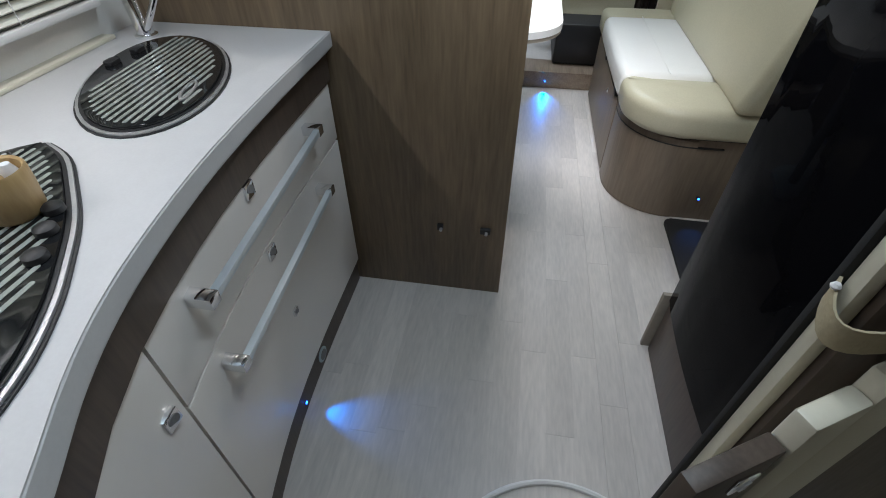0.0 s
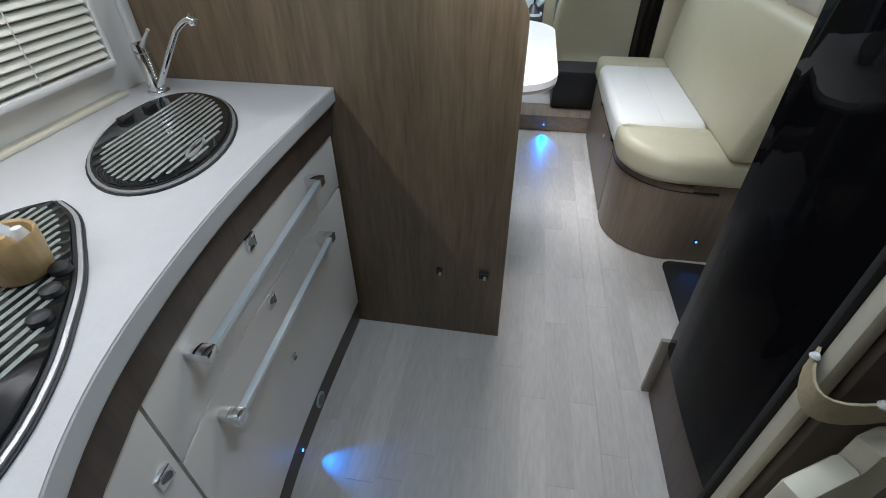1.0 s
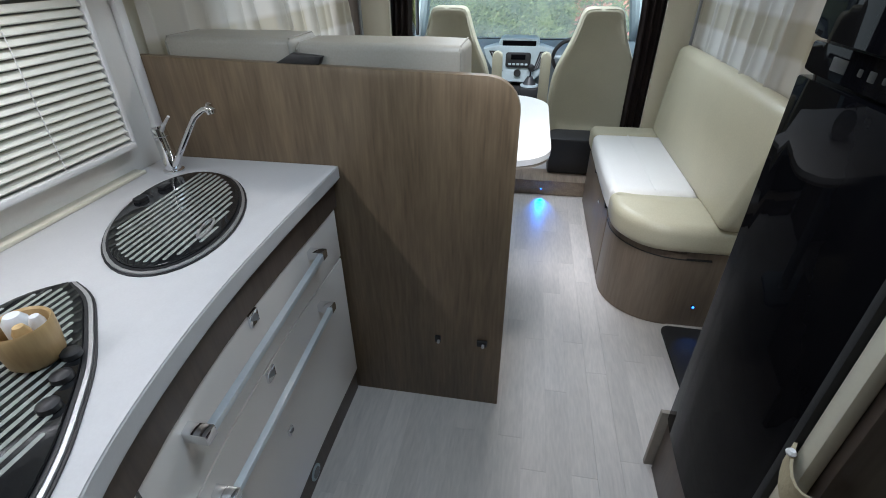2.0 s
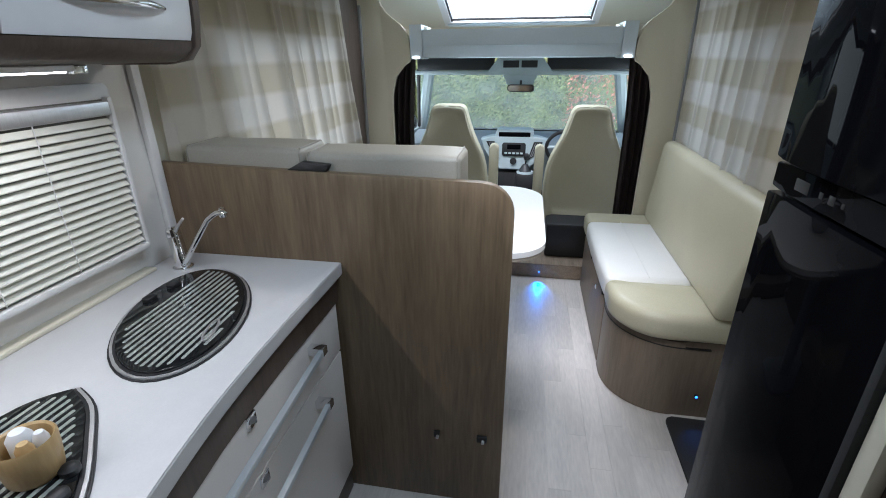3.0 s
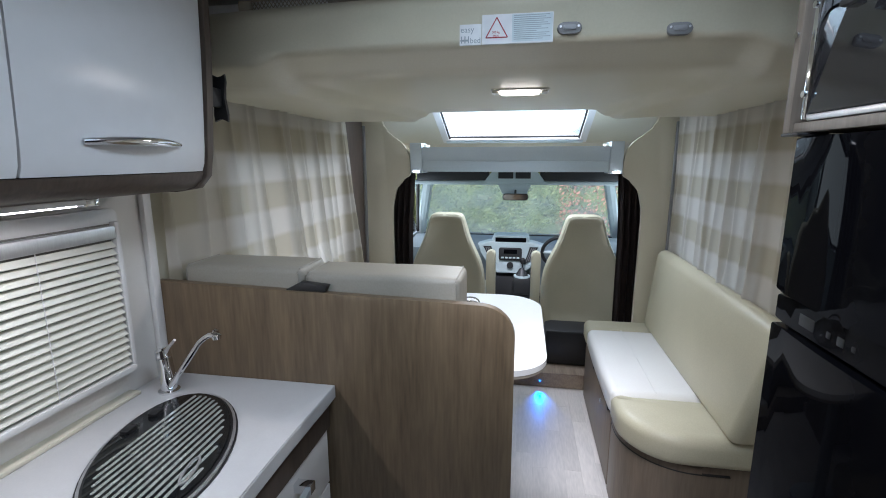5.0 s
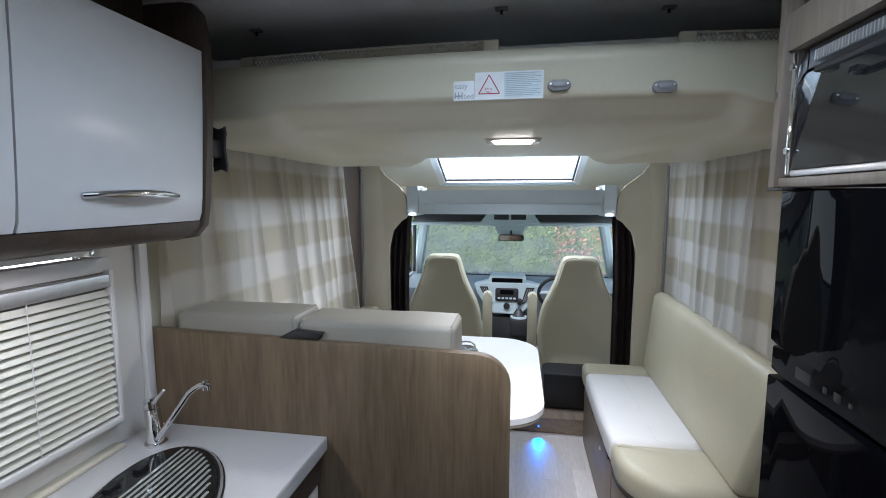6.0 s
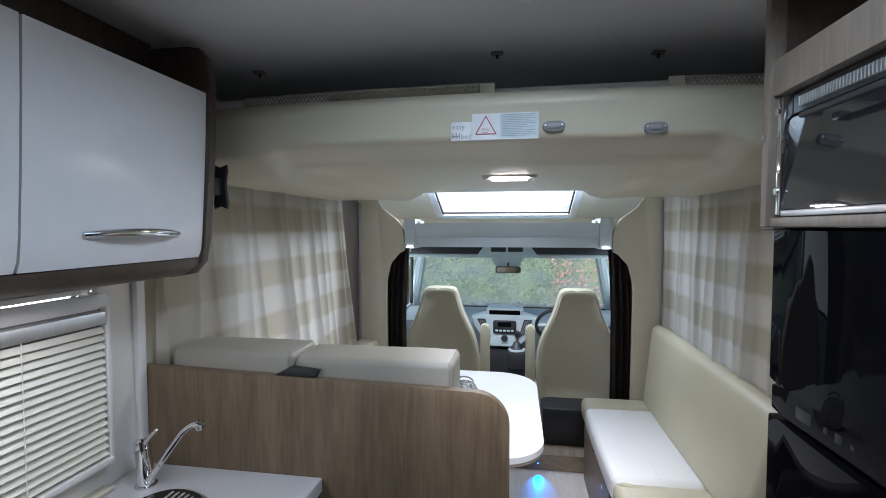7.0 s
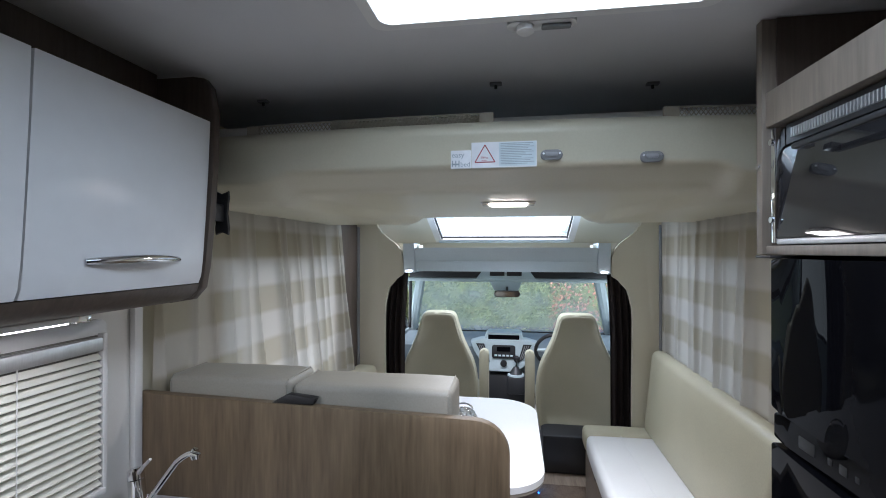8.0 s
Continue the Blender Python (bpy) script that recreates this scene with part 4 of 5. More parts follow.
words("200 kg", (cx - 0.0105, LY - 0.0008, cz - 0.005), 0.0065, RED, lab)
words("MAX", (cx - 0.008, LY - 0.0008, cz - 0.0125), 0.006, RED, lab)
for k in range(13):
    ln = (0.078, 0.07, 0.08, 0.066, 0.074, 0.079, 0.06, 0.075, 0.05, 0.078, 0.071, 0.08, 0.064)[k]
    part("text_line", boxes(((0.066, LY - 0.0012, 1.8418 - k * 0.0041), (0.066 + ln, LY - 0.0006, 1.8430 - k * 0.0041))), INK, lab)
sign = tagged(part("name_label", boxes(((-0.056, LY + 0.001, 1.785), (-0.0065, LY + 0.008, 1.829))), PAPER), "small white name label beside the warning label", "label")
words("easy", (-0.054, LY + 0.0004, 1.812), 0.018, INK, sign)
words("bed", (-0.0325, LY + 0.0004, 1.789), 0.0165, INK, sign)
part("bed_mark", boxes(((-0.054, LY + 0.0004, 1.793), (-0.035, LY + 0.0008, 1.797))), INK, sign)
for x in (-0.053, -0.045, -0.037):
    part("bed_mark", boxes(((x, LY + 0.0004, 1.789), (x + 0.0025, LY + 0.0008, 1.804))), INK, sign)
# lamp in the bed's underside
bl = tagged(part("bed_lamp", prism(bmnew(), rounded(-0.012, 1.345, 0.168, 1.435, 0.012), "z", 1.7390, 1.7450, 0.0015), WHITE_FRAME), "white lamp lit in the bed's underside", "lamp")
part("lens", prism(bmnew(), rounded(0.018, 1.352, 0.138, 1.428, 0.010), "z", 1.7330, 1.7392, 0.002), LAMP_LENS, bl, "glowing warm lens")
for x0, x1 in ((-0.008, 0.014), (0.142, 0.164)):
    part("end_lens", prism(bmnew(), rounded(x0, 1.362, x1, 1.418, 0.006), "z", 1.7345, 1.7392, 0.001), CLEAR_PLASTIC, bl, "clear end lens")
# ceiling bolts over the bed
for x, y in ((0.05, 1.06), (0.462, 1.12), (-0.64, 1.10), (0.82, 1.12)):
    c = tagged(part("ceiling_catch", boxes(((x - 0.016, y - 0.010, HC - 0.007), (x + 0.016, y + 0.010, HC - 0.0003)), bevel=0.002), GREY_PLASTIC), "small grey catch on the ceiling above the bed", "catch", "ceiling catches")
    part("catch_stem", tube(bmnew(), [(x, y, HC - 0.016), (x, y, HC - 0.0065)], 0.004, 8), BLACK, c)

# roof hatch
hatch = structure("window_4", ring(bmnew(), rounded(-0.225, 0.03, 0.515, 0.755, 0.05), rounded(-0.16, 0.10, 0.44, 0.68, 0.03), HC - 0.012, HC - 0.0005), CEILING, "grey surround of the roof hatch in the ceiling", "roof hatch")
part("window_frame", ring(bmnew(), rounded(-0.172, 0.088, 0.452, 0.692, 0.03), rounded(-0.15, 0.11, 0.43, 0.67, 0.025), HC - 0.020, HC + 0.06), WHITE_FRAME, hatch, "white hatch frame")
pn = part("pane", boxes(((-0.16, 0.10, HC + 0.07), (0.44, 0.68, HC + 0.078))), HATCH_PANE, hatch, "frosted hatch pane")
pn.visible_shadow = False
kb = part("latch_plate", prism(bmnew(), rounded(0.085, 0.695, 0.215, 0.735, 0.018), "z", HC - 0.020, HC - 0.012, 0.002), WHITE_FRAME, hatch)
part("latch_knob", lathe(bmnew(), (0.12, 0.715, HC - 0.034), [(0.012, 0), (0.017, 0.004), (0.017, 0.014)], 18), WHITE_FRAME, kb)
part("latch_slide", boxes(((0.15, 0.707, HC - 0.027), (0.205, 0.723, HC - 0.0195)), bevel=0.003), GREY_PLASTIC, kb)

# ---- fridge and oven tower ----
FX, FY0, FY1 = 0.59, 0.36, 0.805
tower = empty("fridge_tower", (0.8, 0.45, 0), "walnut tower that houses the black fridge and the oven", "tall unit")
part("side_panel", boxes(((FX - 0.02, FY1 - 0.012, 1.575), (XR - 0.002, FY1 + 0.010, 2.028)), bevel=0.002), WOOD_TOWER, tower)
# Lower half is set back; its darker walnut stands for shade beside the fridge.
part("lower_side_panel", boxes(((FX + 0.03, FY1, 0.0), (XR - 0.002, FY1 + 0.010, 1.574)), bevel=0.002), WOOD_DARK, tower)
part("near_panel", boxes(((FX - 0.01, FY0 - 0.03, 0.0), (XR - 0.002, FY0 - 0.008, 2.028)), bevel=0.002), WOOD_TOWER, tower)
part("plinth_box", boxes(((FX + 0.008, FY0, 0.0), (FX + 0.028, FY1 + 0.002, 0.232)), bevel=0.002), WOOD_DARK, tower, "dark walnut plinth")
part("plinth_end", boxes(((FX - 0.014, FY1 + 0.011, 0.0), (FX + 0.060, FY1 + 0.026, 0.250)), bevel=0.002), TAUPE_EDGE, tower, "taupe plinth end panel")
part("oven_shelf", boxes(((FX - 0.014, FY0, 1.575), (XR - 0.004, FY1 - 0.013, 1.592)), bevel=0.002), WOOD_TOWER, tower)
part("oven_head", boxes(((FX - 0.014, FY0, 1.818), (XR - 0.004, FY1 - 0.013, 1.885)), bevel=0.002), WOOD_TOWER, tower, "walnut board over the oven")
# Dark board and thin sheet put the recess's shade into their colour.
part("back_board", boxes(((0.95, FY0, 1.885), (0.96, FY1 - 0.013, 2.03))), WOOD_DARK, tower, "dark board standing for the shaded recess above the oven")
part("recess_shade_sheet", boxes(((FX + 0.004, FY1 - 0.018, 1.886), (XR - 0.045, FY1 - 0.0125, 2.027))), WOOD_DARK, tower, "added dark sheet standing in for the recess's shade")
part("panel_screw", tube(bmnew(), [(FX - 0.024, FY1 - 0.001, 1.745), (FX - 0.019, FY1 - 0.001, 1.745)], 0.006, 12), CHROME, tower)


def bulged(bm, y0, y1, z0, z1, bulge, x):
    """A door whose face swells outwards."""
    n = 14
    pts = [(x + 0.05, y0)] + [(x - bulge * (1 - (2 * k / n - 1) ** 2), y0 + (y1 - y0) * k / n) for k in range(n + 1)] + [(x + 0.05, y1)]
    return prism(bm, pts, "z", z0, z1, 0.006, 3)


fridge = empty("fridge", (0.8, 0.45, 0.196), "tall black gloss fridge with a freezer door above", "fridge")
part("cabinet", boxes(((FX + 0.03, FY0 + 0.005, 0.234), (XR - 0.01, FY1 - 0.005, 1.566))), BLACK, fridge)
part("door", bulged(bmnew(), FY0 + 0.004, FY1 - 0.003, 0.240, 1.215, 0.010, FX), BLACK_GLOSS, fridge, "black gloss fridge door")
part("freezer_door", bulged(bmnew(), FY0 + 0.004, FY1 - 0.003, 1.280, 1.568, 0.010, FX), BLACK_GLOSS, fridge, "black gloss freezer door")
pan = part("control_panel", bulged(bmnew(), FY0 + 0.004, FY1 - 0.003, 1.222, 1.273, 0.001, FX + 0.005), BLACK_GLOSS, fridge, "black control panel")
for y, w, h in ((0.70, 0.045, 0.022), (0.64, 0.012, 0.012), (0.61, 0.018, 0.016), (0.58, 0.010, 0.010)):
    part("control_key", boxes(((FX + 0.003, y - w / 2, 1.247 - h / 2), (FX + 0.016, y + w / 2, 1.247 + h / 2)), bevel=0.002), BLACK, pan)
part("top_hinge", boxes(((FX - 0.03, FY1 - 0.06, 1.5685), (FX + 0.02, FY1 - 0.006, 1.574)), bevel=0.002), BLACK, fridge)

oven = empty("oven", (0.8, 0.45, 1.590), "built-in oven with dark mirror door and chrome frame", "oven")
part("body", boxes(((FX + 0.02, FY0 + 0.01, 1.594), (XR - 0.02, FY1 - 0.03, 1.816))), BLACK, oven)
part("door", prism(bmnew(), [(FX - 0.012, 1.606), (FX + 0.006, 1.773), (FX + 0.018, 1.773), (FX + 0.002, 1.606)], "y", FY0 + 0.02, FY1 - 0.045), OVEN_GLASS, oven, "dark mirror glass door", 0)
part("frame_strip", boxes(((FX - 0.014, FY1 - 0.045, 1.596), (FX + 0.02, FY1 - 0.026, 1.812)), bevel=0.003), CHROME, oven, "chrome frame strip")
part("bottom_strip", boxes(((FX - 0.012, FY0 + 0.01, 1.594), (FX + 0.02, FY1 - 0.046, 1.605)), bevel=0.002), STEEL, oven)
gr = part("vent_grille", boxes(((FX + 0.004, FY0 + 0.02, 1.778), (FX + 0.018, FY1 - 0.047, 1.814))), BLACK, oven, "black vent grille")
for k in range(48):
    y = FY0 + 0.022 + k * 0.0074
    part("vent_slat", boxes(((FX - 0.002, y, 1.786), (FX + 0.004, y + 0.0028, 1.803))), STEEL, gr)
hd = part("handle", boxes(((FX - 0.034, FY0 + 0.05, 1.752), (FX - 0.022, FY1 - 0.13, 1.762)), bevel=0.004), BLACK, oven, "black bar handle")
for y in (FY0 + 0.08, FY1 - 0.15):
    part("handle_foot", boxes(((FX - 0.024, y, 1.752), (FX - 0.008, y + 0.02, 1.762))), CHROME, hd)
for z in (1.640, 1.785):
    part("hinge_screw", tube(bmnew(), [(FX - 0.018, FY1 - 0.036, z), (FX - 0.013, FY1 - 0.036, z)], 0.006, 10), CHROME, oven)

# flat slab between fridge and bench, black for the entrance well's darkness
tagged(part("entrance_step", prism(bmnew(), rounded(0.77, 0.90, XR - 0.01, 1.52, (0.03, 0, 0, 0.03)), "z", 0.0, 0.014, 0.004), RUBBER), "flat black slab standing in for the dark entrance step well", "step")
marker((0.885, BY0 + 0.010, 0.115), (0, -1, 0))
tagged(part("entrance_door", boxes(((XR - 0.016, 0.88, 0.02), (XR - 0.002, 1.28, 1.70)), bevel=0.004), WHITE_FRAME), "plain white entrance door in the side wall", "door")

# ---- washroom door and vanity beside the camera ----
DX, DY = 0.430, 0.150
wd = empty("washroom_door", (DX + 0.1, DY, 0), "open washroom door with a cream edge strip", "door")
part("leaf", boxes(((DX - 0.002, DY - 0.016, 0.01), (DX + 0.060, DY + 0.014, 1.95)), bevel=0.003), WOOD_DARK, wd)
part("edge_strip", boxes(((DX - 0.020, DY - 0.006, 0.01), (DX - 0.0025, DY + 0.016, 1.95)), bevel=0.005), CREAM_PANEL, wd, "cream edge strip")
part("rubber_seal", boxes(((DX - 0.026, DY + 0.016, 0.01), (DX + 0.0, DY + 0.026, 1.95)), bevel=0.002), RUBBER, wd, "dark rubber seal")
st = empty("door_strap", (DX, DY, 0.9), "beige webbing strap with white studs on the door edge", "strap")
bm = bmnew()
path = arc((DX - 0.024, DY + 0.02, 0.955), (DX - 0.065, DY - 0.05, 0.915), (DX + 0.035, DY - 0.030, 0.94), 10)
for a, b in zip(path, path[1:]):
    q = [bm.verts.new(p) for p in (a + Vector((0, 0, -0.016)), b + Vector((0, 0, -0.016)), b + Vector((0, 0, 0.016)), a + Vector((0, 0, 0.016)))]
    bm.faces.new(q)
bmesh.ops.remove_doubles(bm, verts=bm.verts, dist=0.0005)
bmesh.ops.solidify(bm, geom=bm.faces[:], thickness=0.003)
part("webbing", bm, STRAP, st)
for p in (path[1], path[-2]):
    part("stud", lathe(bmnew(), (p.x, p.y, p.z + 0.014), [(0.004, 0), (0.0052, 0.003), (0.003, 0.0065)], 14), WHITE_FRAME, st, "white plastic stud")
van = empty("washroom_cabinet", (0.55, 0.145, 0), "low washroom cabinet with a dark walnut door and cream side", "cabinet")
part("door", boxes(((0.372, 0.134, 0.02), (0.490, 0.157, 0.825)), bevel=0.003), WOOD_DARK, van, "dark walnut door")
part("side_cover", boxes(((0.493, 0.130, 0.0), (0.575, 0.157, 0.87)), bevel=0.006), CREAM_PANEL, van, "cream side cover")
part("rear_cover", boxes(((0.577, 0.130, 0.0), (0.74, 0.157, 0.90)), bevel=0.006), CREAM_PANEL, van, "cream rear cover")
lk = part("lock", boxes(((0.437, 0.130, 0.765), (0.467, 0.135, 0.797)), bevel=0.0015), CHROME, van, "square chrome push lock")
part("button", prism(bmnew(), [(0.452 + 0.010 * math.cos(q), 0.781 + 0.010 * math.sin(q)) for q in (radians(70 + 20 * j) for j in range(12))], "y", 0.128, 0.130), STEEL, lk)
van.matrix_basis = pose(0.433, 0.095, 0, 0, 0, 30)
# shower tray rim on the floor
bm = tube(bmnew(), [(0.30 + 0.30 * math.cos(a), 0.02 + 0.30 * math.sin(a), 0.004) for a in np.linspace(radians(60), radians(200), 24)], 0.008, 8)
tagged(part("floor_rail", bm, WHITE_FRAME), "curved white door rail on the floor", "floor rail")

# ---- front bulkhead and cab ----
XM = 0.03
POST = [(-0.97, 0.0), (-0.748, 0.0), (-0.748, 0.65), (-0.752, 1.15), (-0.737, 1.28), (-0.708, 1.365), (-0.655, 1.41), (-0.630, 1.43), (-0.628, 1.50), (-0.640, 1.57), (-0.675, 1.625), (-0.74, 1.675), (-0.790, 1.72), (-0.81, 1.77), (-0.815, 1.9), (-0.97, 1.9)]
for name, f in (("wall_post_left", 1), ("wall_post_right", -1)):
    pts = [(x, z) if f > 0 else (2 * XM - x, z) for x, z in smooth_line(POST[1:-2], 3)]
    end = [(-0.97, 1.95), (-0.97, 0.0)] if f > 0 else [(2 * XM + 0.97, 1.95), (2 * XM + 0.97, 0.0)]
    structure(name, prism(bmnew(), pts + end, "y", 2.80, 2.835, 0.006), CREAM_PANEL, "cream bulkhead post with a curved inner edge", "wall")
    x = -0.935 if f > 0 else 0.962
    structure(name.replace("wall_post", "trim"), boxes(((x, 2.770, 0.0), (x + 0.014, 2.80, 1.74)), bevel=0.004), VENT_GREY, "grey upright trim rail beside the bulkhead", "trim")
# Added dark panel paints the shaded gap beside the curtain.
structure("trim_dark_panel", boxes(((XL, 2.40, 0.75), (XL + 0.012, 2.768, 1.765))), WOOD_DARK, "dark panel standing in for the shaded gap between curtain and bulkhead", "wall panel")
# lintel shelf
lin = empty("lintel_shelf", (XM, 2.85, 1.43), "blue-grey lintel shelf above the cab opening", "shelf")
part("front", prism(bmnew(), [(2.79, 1.455), (2.80, 1.53), (2.775, 1.603), (2.96, 1.60), (2.98, 1.455)], "x", -0.545, 0.605, 0.003), GREY_TRIM, lin)
part("lower_face", prism(bmnew(), [(2.782, 1.450), (2.792, 1.512), (2.800, 1.514), (2.800, 1.450)], "x", -0.535, 0.595, 0.002), GREY_TRIM, lin)
for a, b in ((-0.62, -0.546), (0.606, 0.68)):
    e = part("end_block", prism(bmnew(), [(2.78, 1.44), (2.785, 1.53), (2.765, 1.63), (2.96, 1.63), (2.98, 1.44)], "x", a, b, 0.004), GREY_TRIM, lin)
    for k in range(4):
        x = (a + b) / 2 - 0.016 + k * 0.0105
        part("spot_led", boxes(((x - 0.0035, 2.776, 1.447), (x + 0.0035, 2.7815, 1.454))), WHITE_LED, e, "white LED spot")
    structure("bulkhead_filler", boxes(((min(a, b) - 0.02, 2.84, 1.455), (max(a, b) + 0.02, 2.96, 1.62))), CREAM_PANEL, "cream filler behind the lintel", "wall")

# overcab ceiling with skylight


def sloped(bm, x0, x1, ya, yb, drop=0.0, thick=0.02):
    za, zb = (1.86 + (1.675 - 1.86) * (y - 2.86) / 0.46 for y in (ya, yb))
    pts = [(ya, za - drop), (yb, zb - drop), (yb, zb - drop + thick), (ya, za - drop + thick)]
    return prism(bm, pts, "x", x0, x1)


bm = bmnew()
sloped(bm, -1.0, -0.47, 2.40, 3.42)
sloped(bm, 0.50, 1.06, 2.40, 3.42)
sloped(bm, -0.47, 0.50, 2.40, 2.62)
sloped(bm, -0.47, 0.50, 3.33, 3.42)
structure("ceiling_overcab", bm, CREAM_PANEL, "cream sloping ceiling over the cab with a skylight", "ceiling")
skyl = structure("window_5", sloped(sloped(sloped(sloped(bmnew(), -0.50, -0.455, 2.60, 3.36, 0.012, 0.03), 0.485, 0.53, 2.60, 3.36, 0.012, 0.03), -0.455, 0.485, 3.315, 3.36, 0.012, 0.03), -0.455, 0.485, 2.60, 2.64, 0.012, 0.03), WHITE_FRAME, "white-framed skylight in the sloping cab roof", "skylight")
bm = bmnew()
for x0, x1, ya, yb in ((-0.452, -0.440, 2.64, 3.312), (0.470, 0.482, 2.64, 3.312), (-0.440, 0.470, 3.285, 3.300)):
    sloped(bm, x0, x1, ya, yb, 0.006, 0.008)
part("gasket", bm, BLACK, skyl, "black rubber gasket")
part("inner_rail", sloped(bmnew(), -0.475, 0.505, 3.325, 3.350, 0.020, 0.010), GREY_TRIM, skyl, "pale grey lower rail")
pn = part("pane", sloped(bmnew(), -0.46, 0.49, 2.62, 3.33, -0.02, 0.006), HATCH_PANE, skyl, "misted skylight pane")
pn.visible_shadow = False
structure("wall_overcab_front", boxes(((-1.0, 3.40, 1.475), (1.06, 3.43, 1.66))), CREAM_PANEL, "cream upstand in front of the cab skylight", "wall")
# cab shell
CF = 0.10
structure("step_front", boxes(((-0.55, 2.837, 0.0), (0.80, 2.865, CF)), bevel=0.003), WOOD_LYING, "walnut riser of the step up to the cab", "step")
structure("cab_floor", boxes(((-1.05, 2.865, CF - 0.05), (1.1, 4.7, CF))), SUBFLOOR, "grey cab floor", "floor")
structure("step_tread", boxes(((-0.55, 2.832, CF), (0.80, 3.05, CF + 0.006)), bevel=0.002), WOOD_LYING, "walnut tread of the cab step", "step")
for name, x0, x1 in (("cab_side_left", -1.02, -0.98), ("cab_side_right", 1.04, 1.08)):
    structure(name, boxes(((x0, 2.85, 0.0), (x1, 4.7, 0.78)), ((x0, 2.85, 0.78), (x1, 3.2, 1.6)), ((x0, 3.2, 1.36), (x1, 4.3, 1.6))), PALE_GREY, "pale grey cab door lining", "cab side")
    pn = structure("window_" + ("6" if x0 < 0 else "7"), boxes(((x0 + 0.018, 3.2, 0.78), (x0 + 0.022, 4.6, 1.36))), CLEAR, "cab door glass", "window")
    pn.visible_shadow = False
    sx = -1 if x0 < 0 else 1
    bm = tube(bmnew(), [(XM + sx * 0.99, 4.62, 0.78), (XM + sx * 0.815, 4.17, 1.34)], 0.05, 10)
    structure("pillar", bm, PALE_GREY, "pale grey windscreen pillar", "pillar")
    bm = tube(bmnew(), [(XM + sx * 1.0, 4.50, 0.80), (XM + sx * 0.90, 4.10, 1.34)], 0.016, 8)
    structure("pillar_seal", bm, RUBBER, "black rubber seal beside the windscreen pillar", "seal")
    bm = boxes(((x0, 3.62, 0.78), (x1, 3.66, 1.36)))
    structure("door_frame_bar", bm, BLACK, "black cab door frame bar", "door frame")
# roof lining and header
structure("cab_header", boxes(((-1.05, 3.43, 1.44), (1.1, 4.15, 1.47))), PALE_GREY, "pale grey cab roof lining", "ceiling")
hdr = empty("overhead_console", (XM, 3.9, 1.33), "pale grey overhead console with dark storage trays", "console")
part("beam", boxes(((-0.95, 4.06, 1.30), (1.0, 4.16, 1.335)), bevel=0.01), PALE_GREY, hdr)
part("tray", boxes(((-0.86, 4.0, 1.34), (-0.20, 4.12, 1.439)), bevel=0.012), BLACK, hdr, "dark storage tray")
part("tray", boxes(((0.24, 4.0, 1.34), (0.92, 4.12, 1.439)), bevel=0.012), BLACK, hdr, "dark storage tray")
cc = part("console", prism(bmnew(), [(-0.25, 1.325), (0.29, 1.325), (0.20, 1.439), (-0.16, 1.439)], "y", 3.97, 4.12, 0.008), PALE_GREY, hdr)
for x in (-0.12, 0.03):
    part("console_tray", boxes(((x, 3.962, 1.36), (x + 0.13, 3.972, 1.415)), bevel=0.003), BLACK, cc)
part("mirror_mount", prism(bmnew(), [(-0.13, 1.30), (0.17, 1.30), (0.13, 1.215), (-0.09, 1.215)], "y", 4.13, 4.17, 0.01), PALE_GREY, hdr)
mir = empty("rear_view_mirror", (0.02, 4.05, 1.16), "rear-view mirror hanging over the windscreen", "mirror")
part("housing", prism(bmnew(), rounded(-0.083, 1.163, 0.147, 1.223, 0.025), "y", 4.05, 4.075, 0.006), BLACK, mir)
part("glass", prism(bmnew(), rounded(-0.075, 1.170, 0.139, 1.216, 0.02), "y", 4.046, 4.05), CHROME, mir, "mirror glass")
part("stalk", tube(bmnew(), [(0.03, 4.07, 1.20), (0.03, 4.14, 1.25)], 0.01, 8), BLACK, mir)
# windscreen
ws = structure("window_8", prism(bmnew(), [(4.62, 0.76), (4.16, 1.32), (4.165, 1.325), (4.63, 0.765)], "x", -0.93, 0.99), SCREEN_PANE, "misted windscreen glass", "windscreen")
ws.visible_shadow = False
structure("scuttle", boxes(((-1.05, 4.60, 0.0), (1.1, 4.70, 0.765))), BLACK, "black scuttle under the windscreen", "cab wall")
# dashboard
DASH = material("dark_dash_plastic", (0.22, 0.26, 0.28), 0.55, grain=200, bump=0.1)
dash = empty("dashboard", (XM, 4.35, 0.3), "grey and black dashboard with centre console", "dashboard")
pts = [(4.60, 0.30), (4.60, 0.80), (4.40, 0.83), (4.18, 0.80), (4.12, 0.74), (4.14, 0.62), (4.22, 0.50), (4.25, 0.30)]
part("panel", prism(bmnew(), pts, "x", -0.97, 1.03, 0.02, 3), DASH, dash)
pts = [(-0.30, 0.80), (-0.27, 0.72), (-0.20, 0.60), (-0.12, 0.53), (0.12, 0.53), (0.20, 0.60), (0.27, 0.72), (0.30, 0.80), (0.20, 0.83), (-0.20, 0.83)]
cen = part("centre_panel", prism(bmnew(), pts, "y", 4.06, 4.2, 0.015, 3), PALE_GREY, dash, "pale grey centre stack")
part("display_hood", prism(bmnew(), rounded(-0.17, 0.80, 0.17, 0.88, 0.035), "y", 4.07, 4.30, 0.012), PALE_GREY, dash)
part("display", boxes(((-0.14, 4.064, 0.815), (0.14, 4.072, 0.865)), bevel=0.003), BLACK_GLOSS, dash)
part("radio", prism(bmnew(), rounded(-0.105, 0.655, 0.105, 0.775, 0.02), "y", 4.045, 4.062, 0.004), BLACK, cen, "dark radio panel")
